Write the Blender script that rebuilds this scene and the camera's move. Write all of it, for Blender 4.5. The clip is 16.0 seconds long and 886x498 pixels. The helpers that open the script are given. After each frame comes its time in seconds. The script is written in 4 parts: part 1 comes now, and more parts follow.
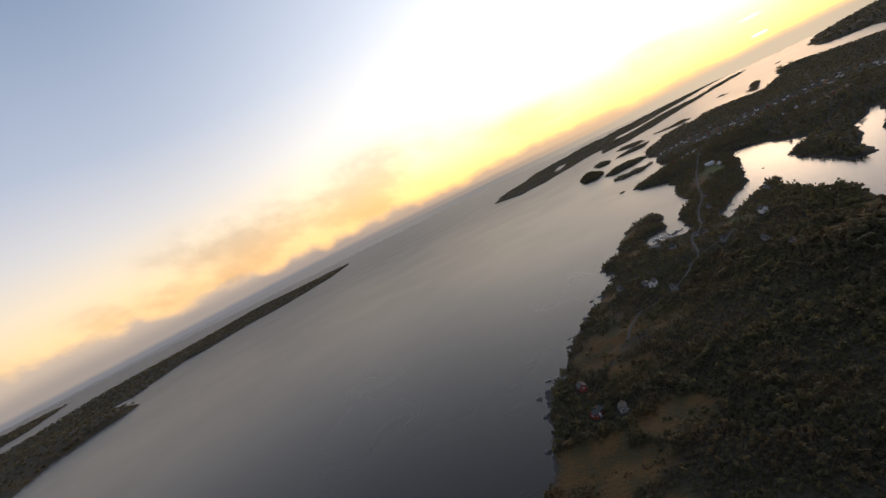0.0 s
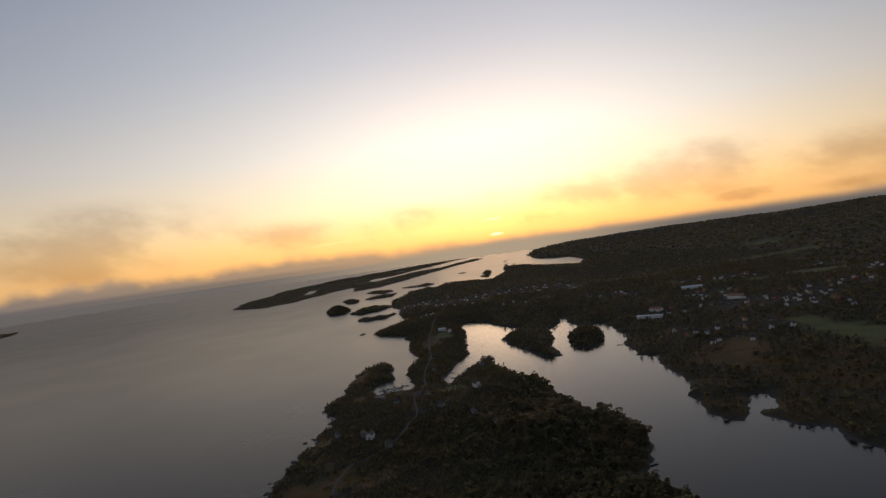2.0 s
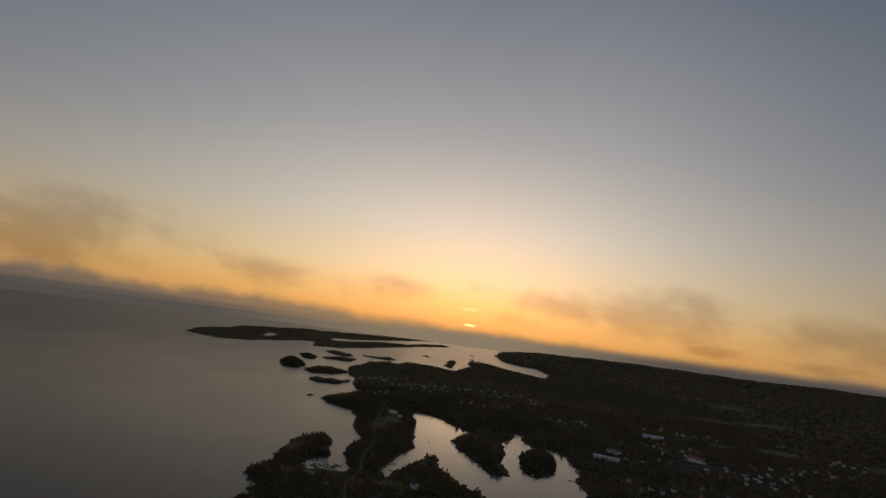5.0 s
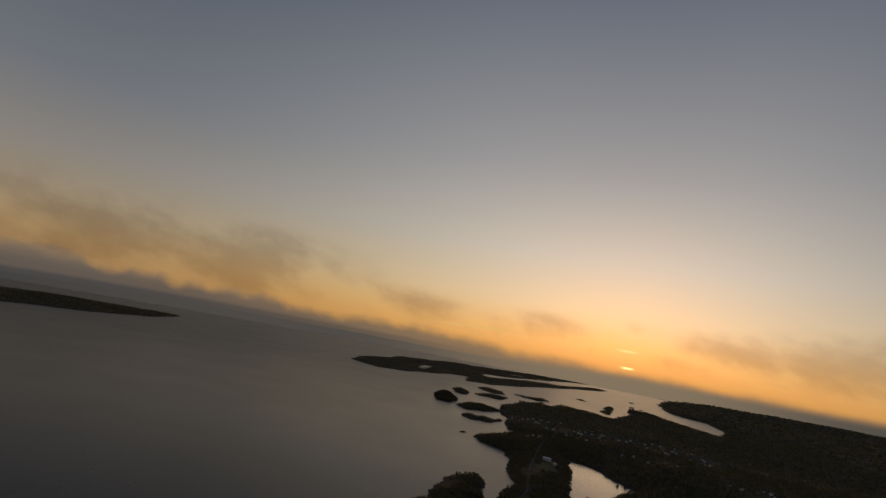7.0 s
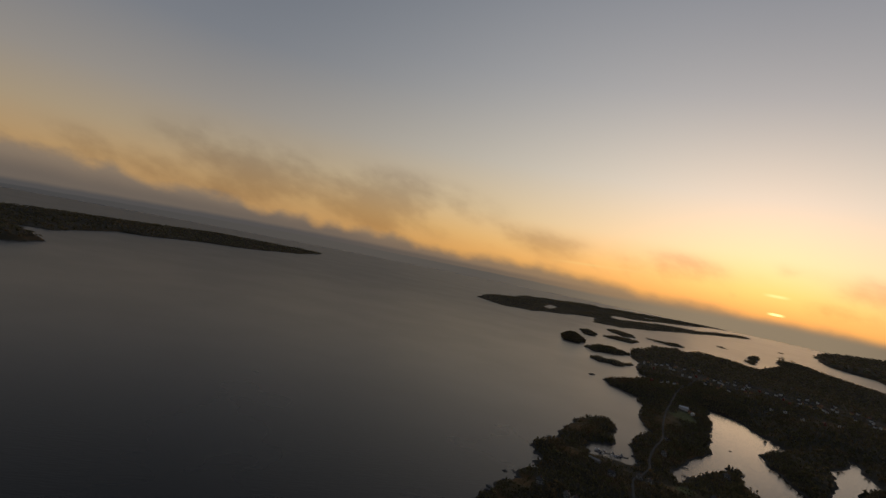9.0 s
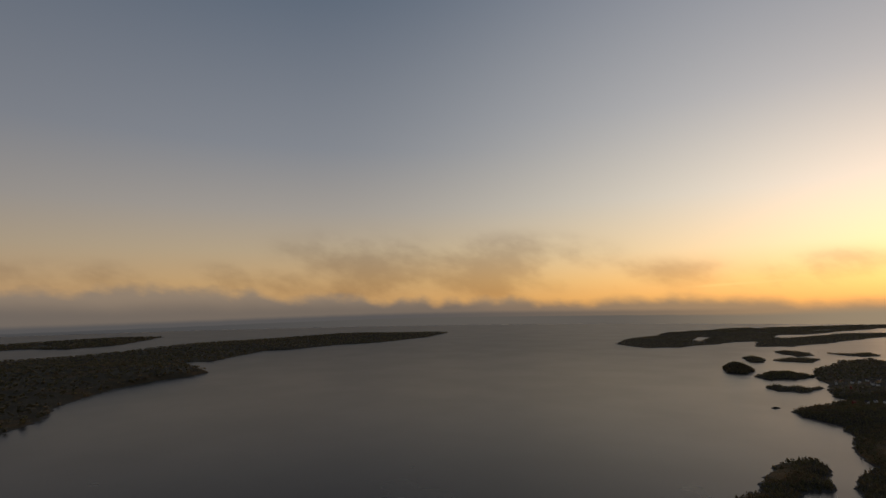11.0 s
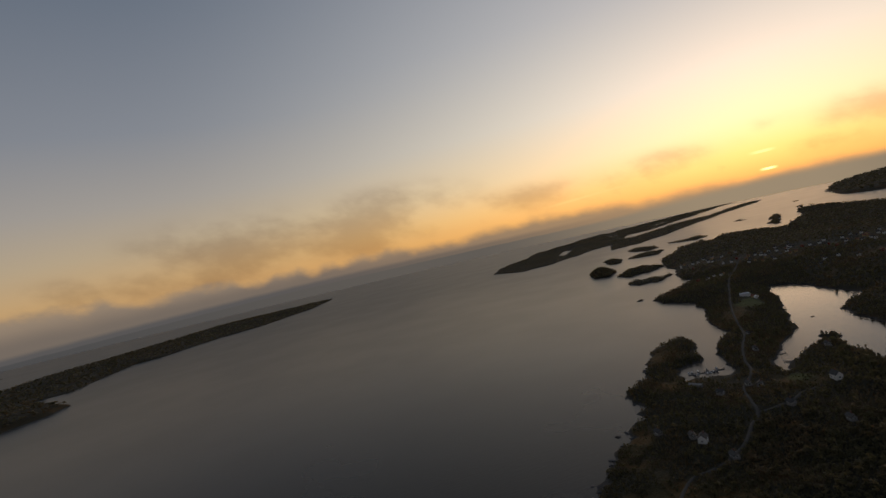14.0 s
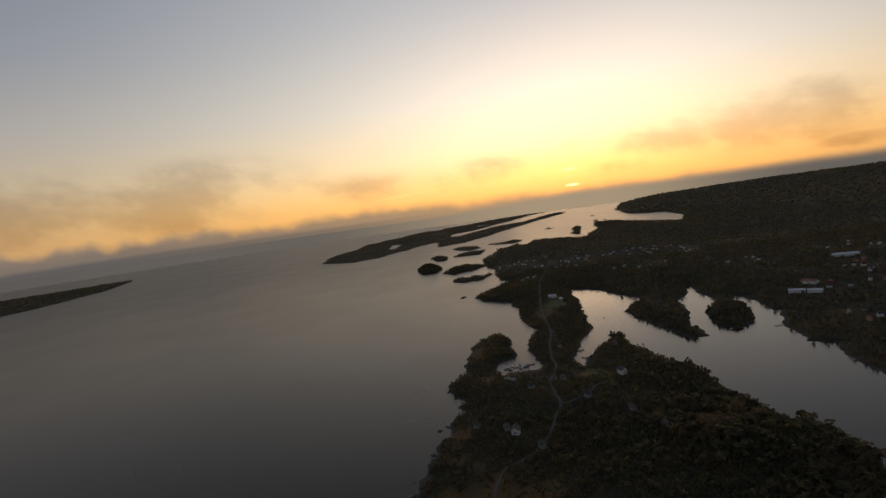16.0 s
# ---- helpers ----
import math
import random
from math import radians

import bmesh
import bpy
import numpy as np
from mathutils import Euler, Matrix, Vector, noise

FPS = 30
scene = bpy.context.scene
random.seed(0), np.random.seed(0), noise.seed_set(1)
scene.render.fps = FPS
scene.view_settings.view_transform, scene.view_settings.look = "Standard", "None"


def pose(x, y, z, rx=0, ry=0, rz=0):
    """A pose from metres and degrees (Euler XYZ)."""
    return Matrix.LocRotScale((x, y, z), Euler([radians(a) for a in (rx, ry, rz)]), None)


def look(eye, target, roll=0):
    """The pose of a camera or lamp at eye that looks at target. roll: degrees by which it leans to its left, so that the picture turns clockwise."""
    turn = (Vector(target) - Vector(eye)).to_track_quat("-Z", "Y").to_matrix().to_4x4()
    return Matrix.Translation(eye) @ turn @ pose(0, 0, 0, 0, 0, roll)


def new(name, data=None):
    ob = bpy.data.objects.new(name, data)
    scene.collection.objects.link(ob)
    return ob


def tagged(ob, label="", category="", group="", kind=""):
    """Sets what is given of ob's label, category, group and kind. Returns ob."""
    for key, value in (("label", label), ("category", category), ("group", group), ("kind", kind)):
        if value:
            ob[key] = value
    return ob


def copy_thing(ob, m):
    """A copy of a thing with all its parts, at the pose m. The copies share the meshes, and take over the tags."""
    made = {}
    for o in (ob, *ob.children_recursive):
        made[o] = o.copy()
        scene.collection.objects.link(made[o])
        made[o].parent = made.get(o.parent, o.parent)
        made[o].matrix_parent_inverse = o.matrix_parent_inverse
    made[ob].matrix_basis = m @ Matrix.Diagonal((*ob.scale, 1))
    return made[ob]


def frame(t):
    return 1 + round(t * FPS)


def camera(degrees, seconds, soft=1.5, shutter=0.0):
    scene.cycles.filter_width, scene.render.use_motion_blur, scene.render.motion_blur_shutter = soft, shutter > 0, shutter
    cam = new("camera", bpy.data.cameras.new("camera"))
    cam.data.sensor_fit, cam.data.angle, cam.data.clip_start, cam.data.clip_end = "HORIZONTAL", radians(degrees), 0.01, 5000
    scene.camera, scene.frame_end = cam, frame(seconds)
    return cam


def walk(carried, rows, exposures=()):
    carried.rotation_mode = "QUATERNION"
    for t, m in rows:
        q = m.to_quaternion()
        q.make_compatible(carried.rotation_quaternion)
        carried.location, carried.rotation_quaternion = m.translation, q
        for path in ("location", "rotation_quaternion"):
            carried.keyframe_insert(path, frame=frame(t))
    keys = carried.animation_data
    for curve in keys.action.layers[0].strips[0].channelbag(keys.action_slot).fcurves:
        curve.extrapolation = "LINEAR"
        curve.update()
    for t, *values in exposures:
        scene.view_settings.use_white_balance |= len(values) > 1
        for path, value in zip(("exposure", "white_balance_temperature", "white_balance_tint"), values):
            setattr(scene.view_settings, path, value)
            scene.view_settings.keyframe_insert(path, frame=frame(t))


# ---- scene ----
# The camera, a small aircraft's, some 150 m above a sheltered sea at dusk.
cam = camera(80.0, 16.0, soft=1.4, shutter=0.1)
# seconds, place, heading (clockwise from +y), tilt, lean to the left
PATH = [
    (0, 0.27, 0.17, 149.87, -23.43, -5.44, -25.98),
    (0.5, -0.68, 2.65, 150.85, -14.85, -5.27, -25.93),
    (1, -1.61, 5.12, 151.86, -7.02, -4.51, -21.82),
    (1.5, -2.55, 7.59, 152.88, 0.91, -2.83, -14.40),
    (2, -3.50, 10.05, 153.93, 6.10, -0.43, -7.84),
    (2.5, -4.43, 12.46, 154.97, 7.12, 2.30, -6.01),
    (3, -5.36, 14.81, 156.02, 9.80, 4.83, -4.59),
    (5.5, -10.43, 26.00, 161.06, 4.96, 9.37, 11.24),
    (6, -11.62, 28.19, 161.97, 0.93, 10.53, 13.64),
    (6.5, -13.01, 30.35, 162.78, -2.59, 10.13, 13.32),
    (7, -14.57, 32.47, 163.51, -8.73, 9.40, 10.74),
    (7.5, -16.32, 34.58, 164.18, -11.87, 7.76, 7.57),
    (8, -18.24, 36.67, 164.82, -13.92, 5.33, 7.28),
    (8.5, -20.34, 38.76, 165.45, -16.19, 2.56, 9.70),
    (9, -22.61, 40.83, 166.08, -20.64, 0.36, 11.45),
    (9.5, -25.01, 42.91, 166.72, -24.78, 0.83, 10.39),
    (10, -27.47, 44.99, 167.41, -30.30, 4.90, 4.99),
    (12.5, -39.92, 55.56, 171.07, -30.70, 5.81, -6.73),
    (13, -42.43, 57.73, 171.83, -27.02, 3.70, -8.90),
    (13.5, -44.89, 59.95, 172.61, -24.38, 1.38, -10.87),
    (14, -47.27, 62.19, 173.42, -20.34, -0.25, -12.78),
    (14.5, -49.54, 64.44, 174.23, -16.35, -1.89, -13.98),
    (15, -51.70, 66.70, 175.07, -11.35, -3.38, -13.87),
    (15.5, -53.78, 68.96, 175.91, -7.11, -4.89, -11.68),
    (16, -55.84, 71.22, 176.76, -2.41, -4.56, -7.89),
]


def gaze(x, y, z, heading, tilt, lean):
    a, p = radians(heading), radians(tilt)
    return look((x, y, z), (x + math.sin(a) * math.cos(p), y + math.cos(a) * math.cos(p), z + math.sin(p)), lean)


walk(cam, [(t, gaze(*row)) for t, *row in PATH],
     exposures=[(0, 0.98, 5850, 11), (0.75, 0.69, 5880, 12), (1.5, 0.34, 5980, 12), (2.25, 0.05, 6120, 12), (3, -0.14, 6280, 11), (5.5, -0.72, 6350, 10), (7, -0.81, 6350, 10),
                (8, -0.64, 6350, 10), (9, -0.5, 6350, 10), (10.2, -0.3, 6350, 10), (12.5, -0.28, 6300, 10), (14.5, -0.22, 6300, 10), (16, -0.05, 6300, 10)])

# ---- sky and sun ----
SUN_HEADING, SUN_HEIGHT = 12.1, 0.9
sun = new("sun", bpy.data.lights.new("sun", "SUN"))
sun.data.energy, sun.data.angle, sun.data.color = 0.08, radians(14), (1.0, 0.62, 0.3)
sun.matrix_world = look((300, 1500, 90), (300 - math.sin(radians(SUN_HEADING)) * 100, 1500 - math.cos(radians(SUN_HEADING)) * 100, 90 - 100 * math.tan(radians(SUN_HEIGHT + 3.6))))


class Graph:
    """A short hand for node trees."""

    def __init__(self, tree):
        self.tree = tree
        tree.nodes.clear()

    def node(self, kind, **sets):
        n = self.tree.nodes.new(kind)
        for key, value in sets.items():
            setattr(n, key, value)
        return n

    def put(self, socket, value):
        if isinstance(value, bpy.types.NodeSocket):
            self.tree.links.new(value, socket)
        elif value is not None:
            socket.default_value = (*value, 1.0) if isinstance(value, tuple) and len(value) == 3 and socket.type == "RGBA" else value

    def math(self, op, a, b=None, c=None, clamp=False):
        n = self.node("ShaderNodeMath", operation=op, use_clamp=clamp)
        for socket, value in zip(n.inputs, (a, b, c)):
            self.put(socket, value)
        return n.outputs[0]

    def ramp(self, value, low, high, a=0.0, b=1.0):
        """Smoothly from a to b as value goes from low to high."""
        n = self.node("ShaderNodeMapRange", interpolation_type="SMOOTHSTEP")
        for socket, v in zip(n.inputs, (value, low, high, a, b)):
            self.put(socket, v)
        return n.outputs[0]

    def mix(self, factor, a, b, blend="MIX"):
        n = self.node("ShaderNodeMix", data_type="RGBA", blend_type=blend, clamp_factor=True)
        self.put(n.inputs[0], factor), self.put(n.inputs[6], a), self.put(n.inputs[7], b)
        return n.outputs[2]

    def noise(self, vector, scale, detail=4.0, rough=0.55):
        n = self.node("ShaderNodeTexNoise")
        self.put(n.inputs["Vector"], vector)
        n.inputs["Scale"].default_value, n.inputs["Detail"].default_value, n.inputs["Roughness"].default_value = scale, detail, rough
        return n.outputs[0]

    def colours(self, value, stops):
        n = self.node("ShaderNodeValToRGB")
        self.put(n.inputs[0], value)
        e = n.color_ramp.elements
        while len(e) < len(stops):
            e.new(0.5)
        for el, (at, col) in zip(e, stops):
            el.position, el.color = at, (*col, 1.0)
        return n.outputs[0]

    def vector(self, x, y, z):
        n = self.node("ShaderNodeCombineXYZ")
        self.put(n.inputs[0], x), self.put(n.inputs[1], y), self.put(n.inputs[2], z)
        return n.outputs[0]


def build_sky():
    world = bpy.data.worlds.new("dusk_sky")
    scene.world = world
    world.use_nodes = True
    g = Graph(world.node_tree)
    where = g.node("ShaderNodeTexCoord").outputs["Generated"]
    xyz = g.node("ShaderNodeSeparateXYZ")
    g.put(xyz.inputs[0], where)
    x, y, z = xyz.outputs
    heading = g.math("MULTIPLY", g.math("ARCTAN2", x, y), 180 / math.pi)
    height = g.math("MULTIPLY", g.math("ARCSINE", z), 180 / math.pi)
    off = g.math("SUBTRACT", heading, SUN_HEADING)
    away = g.math("MAXIMUM", g.math("MULTIPLY", off, 1.3), g.math("MULTIPLY", off, -1.0))
    up = g.math("MAXIMUM", height, 0.0)
    # the clear sky
    nishita = g.node("ShaderNodeTexSky", sky_type="NISHITA", sun_disc=False)
    nishita.sun_elevation, nishita.sun_rotation = radians(SUN_HEIGHT), radians(SUN_HEADING)
    nishita.dust_density, nishita.air_density = 2.0, 1.0
    h = g.math("DIVIDE", up, 60.0, clamp=True)
    toward = g.colours(h, [(0.0, (1.18, 0.56, 0.12)), (0.04, (1.08, 0.65, 0.23)), (0.09, (0.92, 0.69, 0.39)), (0.18, (0.71, 0.64, 0.525)), (0.33, (0.47, 0.46, 0.455)),
                           (0.6, (0.21, 0.23, 0.285)), (1.0, (0.115, 0.14, 0.195))])
    aside = g.colours(h, [(0.0, (0.63, 0.36, 0.14)), (0.045, (0.61, 0.39, 0.185)), (0.1, (0.50, 0.38, 0.25)), (0.17, (0.375, 0.33, 0.295)), (0.28, (0.238, 0.245, 0.275)), (0.55, (0.103, 0.132, 0.18)),
                          (0.8, (0.085, 0.11, 0.155)), (1.0, (0.08, 0.10, 0.14))])
    clear = g.mix(g.ramp(away, 8.0, 62.0), toward, aside)
    clear = g.mix(g.ramp(away, 60.0, 150.0), clear, g.mix(g.ramp(up, 0.0, 40.0), (0.17, 0.16, 0.18), (0.08, 0.095, 0.13)))
    clear = g.mix(0.06, clear, nishita.outputs[0], "ADD")
    # the bright core round the sun
    d2 = g.math("ADD", g.math("POWER", g.math("DIVIDE", off, 22.0), 2.0), g.math("POWER", g.math("DIVIDE", g.math("SUBTRACT", height, 7.5), 10.0), 2.0))
    core = g.math("MULTIPLY", g.math("EXPONENT", g.math("MULTIPLY", d2, -1.0)), g.ramp(height, 0.5, 6.0, 0.4, 1.0))
    clear = g.mix(g.math("MULTIPLY", core, 0.5), clear, (0.41, 0.405, 0.385), "ADD")
    # torn puffs of smoky cloud: heading, height, half width, half height, how dense
    lean = g.math("ADD", heading, g.math("MULTIPLY", height, 0.5))
    flow = g.vector(g.math("MULTIPLY", lean, 0.13), g.math("MULTIPLY", height, 0.2), 3.1)
    wave = g.noise(flow, 1.0, 6.0, 0.5)
    torn = g.noise(g.vector(g.math("MULTIPLY", lean, 0.36), g.math("MULTIPLY", height, 0.6), 11.3), 1.0, 6.0, 0.55)
    dense = None
    for at, high, wide, tall, much in ((-42, 4.4, 9, 3.2, 0.95), (-27, 4.2, 10, 2.9, 1.0), (-12, 2.9, 7, 1.7, 0.75), (3, 3.2, 6, 1.5, 0.6), (12, 4.2, 4, 1.3, 0.4), (21.5, 3.4, 5.5, 1.9, 0.75), (31.5, 4.0, 7, 2.6, 1.0),
                                       (45, 3.2, 8, 2.2, 0.8), (53, 6.0, 6, 2.6, 0.55), (-52, 3.0, 9, 1.8, 0.8), (-68, 3.0, 10, 1.5, 0.7), (17, 1.7, 5, 1.0, 0.55), (36.5, 0.9, 3, 0.6, 0.9), (44, 0.7, 4, 0.6, 0.8)):
        r2 = g.math("ADD", g.math("POWER", g.math("DIVIDE", g.math("SUBTRACT", heading, float(at)), float(wide)), 2.0), g.math("POWER", g.math("DIVIDE", g.math("SUBTRACT", height, float(high)), float(tall)), 2.0))
        one = g.math("MULTIPLY", g.math("EXPONENT", g.math("MULTIPLY", r2, -0.9)), much)
        dense = one if dense is None else g.math("MAXIMUM", dense, one)
    rag = g.math("ADD", g.math("MULTIPLY", g.math("SUBTRACT", wave, 0.48), 3.0), g.math("MULTIPLY", g.math("SUBTRACT", torn, 0.5), 1.1))
    puff = g.ramp(g.math("ADD", dense, g.math("MULTIPLY", rag, g.ramp(dense, 0.02, 0.5))), 0.05, 1.3)
    sky = g.mix(g.math("MULTIPLY", puff, 0.72), clear, g.mix(1.0, clear, (0.60, 0.565, 0.58), "MULTIPLY"))
    # lit wisps between the puffs and the fog bank
    wisp = g.math("MULTIPLY", g.ramp(torn, 0.56, 0.72), g.math("MULTIPLY", g.ramp(height, 0.6, 1.4), g.ramp(height, 3.4, 1.8)))
    sky = g.mix(g.math("MULTIPLY", g.math("MULTIPLY", wisp, g.ramp(away, 60.0, 20.0)), 0.3), sky, (1.1, 0.62, 0.2))
    # the fog bank along the horizon, with a lumpy top, above the far coast
    slow = g.noise(g.vector(g.math("MULTIPLY", heading, 0.11), 0.0, 7.7), 1.0, 3.0, 0.6)
    level = g.math("ADD", g.ramp(heading, -75.0, -40.0, 1.75, 0.6), g.ramp(heading, -30.0, 20.0, 0.0, -0.75))
    lump = g.math("MULTIPLY", g.math("SUBTRACT", slow, 0.44), g.ramp(heading, -50.0, 25.0, 4.6, 1.0))
    top = g.math("ADD", g.math("ADD", level, lump), g.math("MULTIPLY", g.math("SUBTRACT", torn, 0.5), g.ramp(heading, -60.0, 20.0, 1.9, 0.8)))
    bank = g.ramp(g.math("SUBTRACT", height, top), -0.8, 0.55, 1.0, 0.0)
    upper = g.mix(g.ramp(away, 4.0, 55.0), (0.54, 0.34, 0.15), (0.30, 0.238, 0.182))
    lower = g.mix(g.ramp(away, 4.0, 50.0), (0.37, 0.265, 0.165), (0.142, 0.136, 0.131))
    bank_col = g.mix(g.ramp(g.math("ADD", height, g.math("MULTIPLY", g.math("SUBTRACT", wave, 0.5), 1.2)), -0.5, 1.6), lower, upper)
    sky = g.mix(g.math("MULTIPLY", bank, 0.86), sky, bank_col)
    # the sliver of the sun above the bank, a lit streak over it and a long thin one beside it
    disc = g.math("MULTIPLY", g.ramp(g.math("ABSOLUTE", off), 0.85, 0.1), g.ramp(g.math("ABSOLUTE", g.math("SUBTRACT", height, 0.42)), 0.16, 0.03))
    sky = g.mix(disc, sky, (3.2, 2.1, 0.75))
    streak = g.math("MULTIPLY", g.ramp(g.math("ABSOLUTE", g.math("ADD", off, 0.2)), 1.3, 0.2), g.ramp(g.math("ABSOLUTE", g.math("SUBTRACT", height, 2.08)), 0.2, 0.03))
    sky = g.mix(g.math("MULTIPLY", streak, 0.8), sky, (2.2, 1.4, 0.5))
    long = g.math("SUBTRACT", heading, -3.4)
    thin = g.math("ABSOLUTE", g.math("SUBTRACT", height, g.math("ADD", 1.85, g.math("MULTIPLY", long, 0.05))))
    sky = g.mix(g.math("MULTIPLY", g.math("MULTIPLY", g.ramp(g.math("ABSOLUTE", long), 6.5, 1.5), g.ramp(thin, 0.2, 0.03)), 0.6), sky, (1.35, 0.82, 0.27))
    # below the bank: the far coast's low edge, and the sea in front of it, haze and sun glow painted into both
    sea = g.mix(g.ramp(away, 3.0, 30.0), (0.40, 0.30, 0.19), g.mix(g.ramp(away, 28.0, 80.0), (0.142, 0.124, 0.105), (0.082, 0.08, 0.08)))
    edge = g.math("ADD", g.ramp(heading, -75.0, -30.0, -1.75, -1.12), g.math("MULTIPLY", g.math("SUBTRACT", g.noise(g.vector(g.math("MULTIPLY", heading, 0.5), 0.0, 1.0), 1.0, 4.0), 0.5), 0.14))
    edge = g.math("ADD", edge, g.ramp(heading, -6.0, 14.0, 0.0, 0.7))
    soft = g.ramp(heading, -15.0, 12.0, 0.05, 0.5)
    low = g.node("ShaderNodeMapRange", interpolation_type="SMOOTHSTEP")
    for socket, v in zip(low.inputs, (g.math("DIVIDE", g.math("SUBTRACT", height, edge), soft), -1.0, 1.0, 0.0, 1.0)):
        g.put(socket, v)
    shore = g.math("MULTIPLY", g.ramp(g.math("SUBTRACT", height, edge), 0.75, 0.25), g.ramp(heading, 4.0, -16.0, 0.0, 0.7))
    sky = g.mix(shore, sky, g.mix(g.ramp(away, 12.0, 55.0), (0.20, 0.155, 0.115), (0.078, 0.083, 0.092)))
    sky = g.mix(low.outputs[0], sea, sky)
    back = g.node("ShaderNodeBackground")
    g.put(back.inputs[0], sky)
    back.inputs[1].default_value = 1.0
    g.put(g.node("ShaderNodeOutputWorld").inputs[0], back.outputs[0])


build_sky()


# ---- materials ----
def surface(name, rough=0.8, metal=0.0):
    m = bpy.data.materials.new(name)
    m.use_nodes = True
    g = Graph(m.node_tree)
    b = g.node("ShaderNodeBsdfPrincipled")
    g.put(g.node("ShaderNodeOutputMaterial").inputs[0], b.outputs[0])
    b.inputs["Roughness"].default_value, b.inputs["Metallic"].default_value = rough, metal
    place = g.node("ShaderNodeNewGeometry").outputs["Position"]
    return m, g, b, place


def bump(g, b, height, strength=0.5, distance=0.1):
    n = g.node("ShaderNodeBump")
    n.inputs["Strength"].default_value, n.inputs["Distance"].default_value = strength, distance
    g.put(n.inputs["Height"], height), g.put(b.inputs["Normal"], n.outputs[0])


def grained(name, col, other, scale=1.0, rough=0.8, metal=0.0, fine=None, dent=0.02):
    """A surface of two shades, mottled at two sizes, with a fine relief."""
    m, g, b, place = surface(name, rough, metal)
    a = g.noise(place, scale, 5.0)
    f = g.noise(place, fine or scale * 9, 3.0)
    g.put(b.inputs["Base Color"], g.mix(g.math("ADD", g.math("MULTIPLY", a, 0.7), g.math("MULTIPLY", f, 0.3)), col, other))
    bump(g, b, f, 0.4, dent)
    return m


def water_material():
    m, g, b, place = surface("sea_water", 0.10)
    b.inputs["Base Color"].default_value = (0.014, 0.011, 0.007, 1)
    b.inputs["IOR"].default_value, b.inputs["Specular IOR Level"].default_value = 1.33, 0.1
    t = g.node("ShaderNodeMapping", vector_type="TEXTURE")
    g.put(t.inputs[0], place)
    t.inputs["Rotation"].default_value = (0, 0, radians(32))
    t.inputs["Scale"].default_value = (5.5, 1.0, 1.0)
    wind = g.noise(place, 0.006, 3.0)
    swell = g.noise(t.outputs[0], 0.46, 3.0)
    chop = g.noise(t.outputs[0], 1.5, 2.0)
    high = g.math("ADD", g.math("MULTIPLY", swell, 1.0), g.math("MULTIPLY", chop, 0.25))
    # the open fjord carries a rougher, finer sea than the sheltered water under the headland
    out = g.node("ShaderNodeVectorMath", operation="LENGTH")
    g.put(out.inputs[0], place)
    calm = g.ramp(out.outputs["Value"], 240.0, 700.0, 1.0, 0.0)
    xyz = g.node("ShaderNodeSeparateXYZ")
    g.put(xyz.inputs[0], place)
    lagoon = g.math("MULTIPLY", g.ramp(xyz.outputs[0], 40.0, 110.0), g.ramp(xyz.outputs[1], 1500.0, 1100.0))
    lee = g.math("MAXIMUM", lagoon, g.math("MULTIPLY", g.ramp(xyz.outputs[0], -260.0, -40.0), g.ramp(xyz.outputs[1], 900.0, 1700.0, 0.0, 0.3)))
    g.put(b.inputs["Specular IOR Level"], g.math("ADD", g.math("MULTIPLY", lee, 0.1), 0.42))
    bump(g, b, g.math("MULTIPLY", g.math("SUBTRACT", high, 0.62), g.math("MULTIPLY", calm, g.math("SUBTRACT", 1.0, g.math("MULTIPLY", lee, 0.85)))), 1.0, 0.14)
    rough = g.math("ADD", g.ramp(wind, 0.3, 0.7, 0.0, 0.025), g.ramp(out.outputs["Value"], 260.0, 2600.0, 0.26, 0.40))
    g.put(b.inputs["Roughness"], g.math("MULTIPLY", rough, g.math("SUBTRACT", 1.0, g.math("MULTIPLY", lee, 0.4))))
    return m


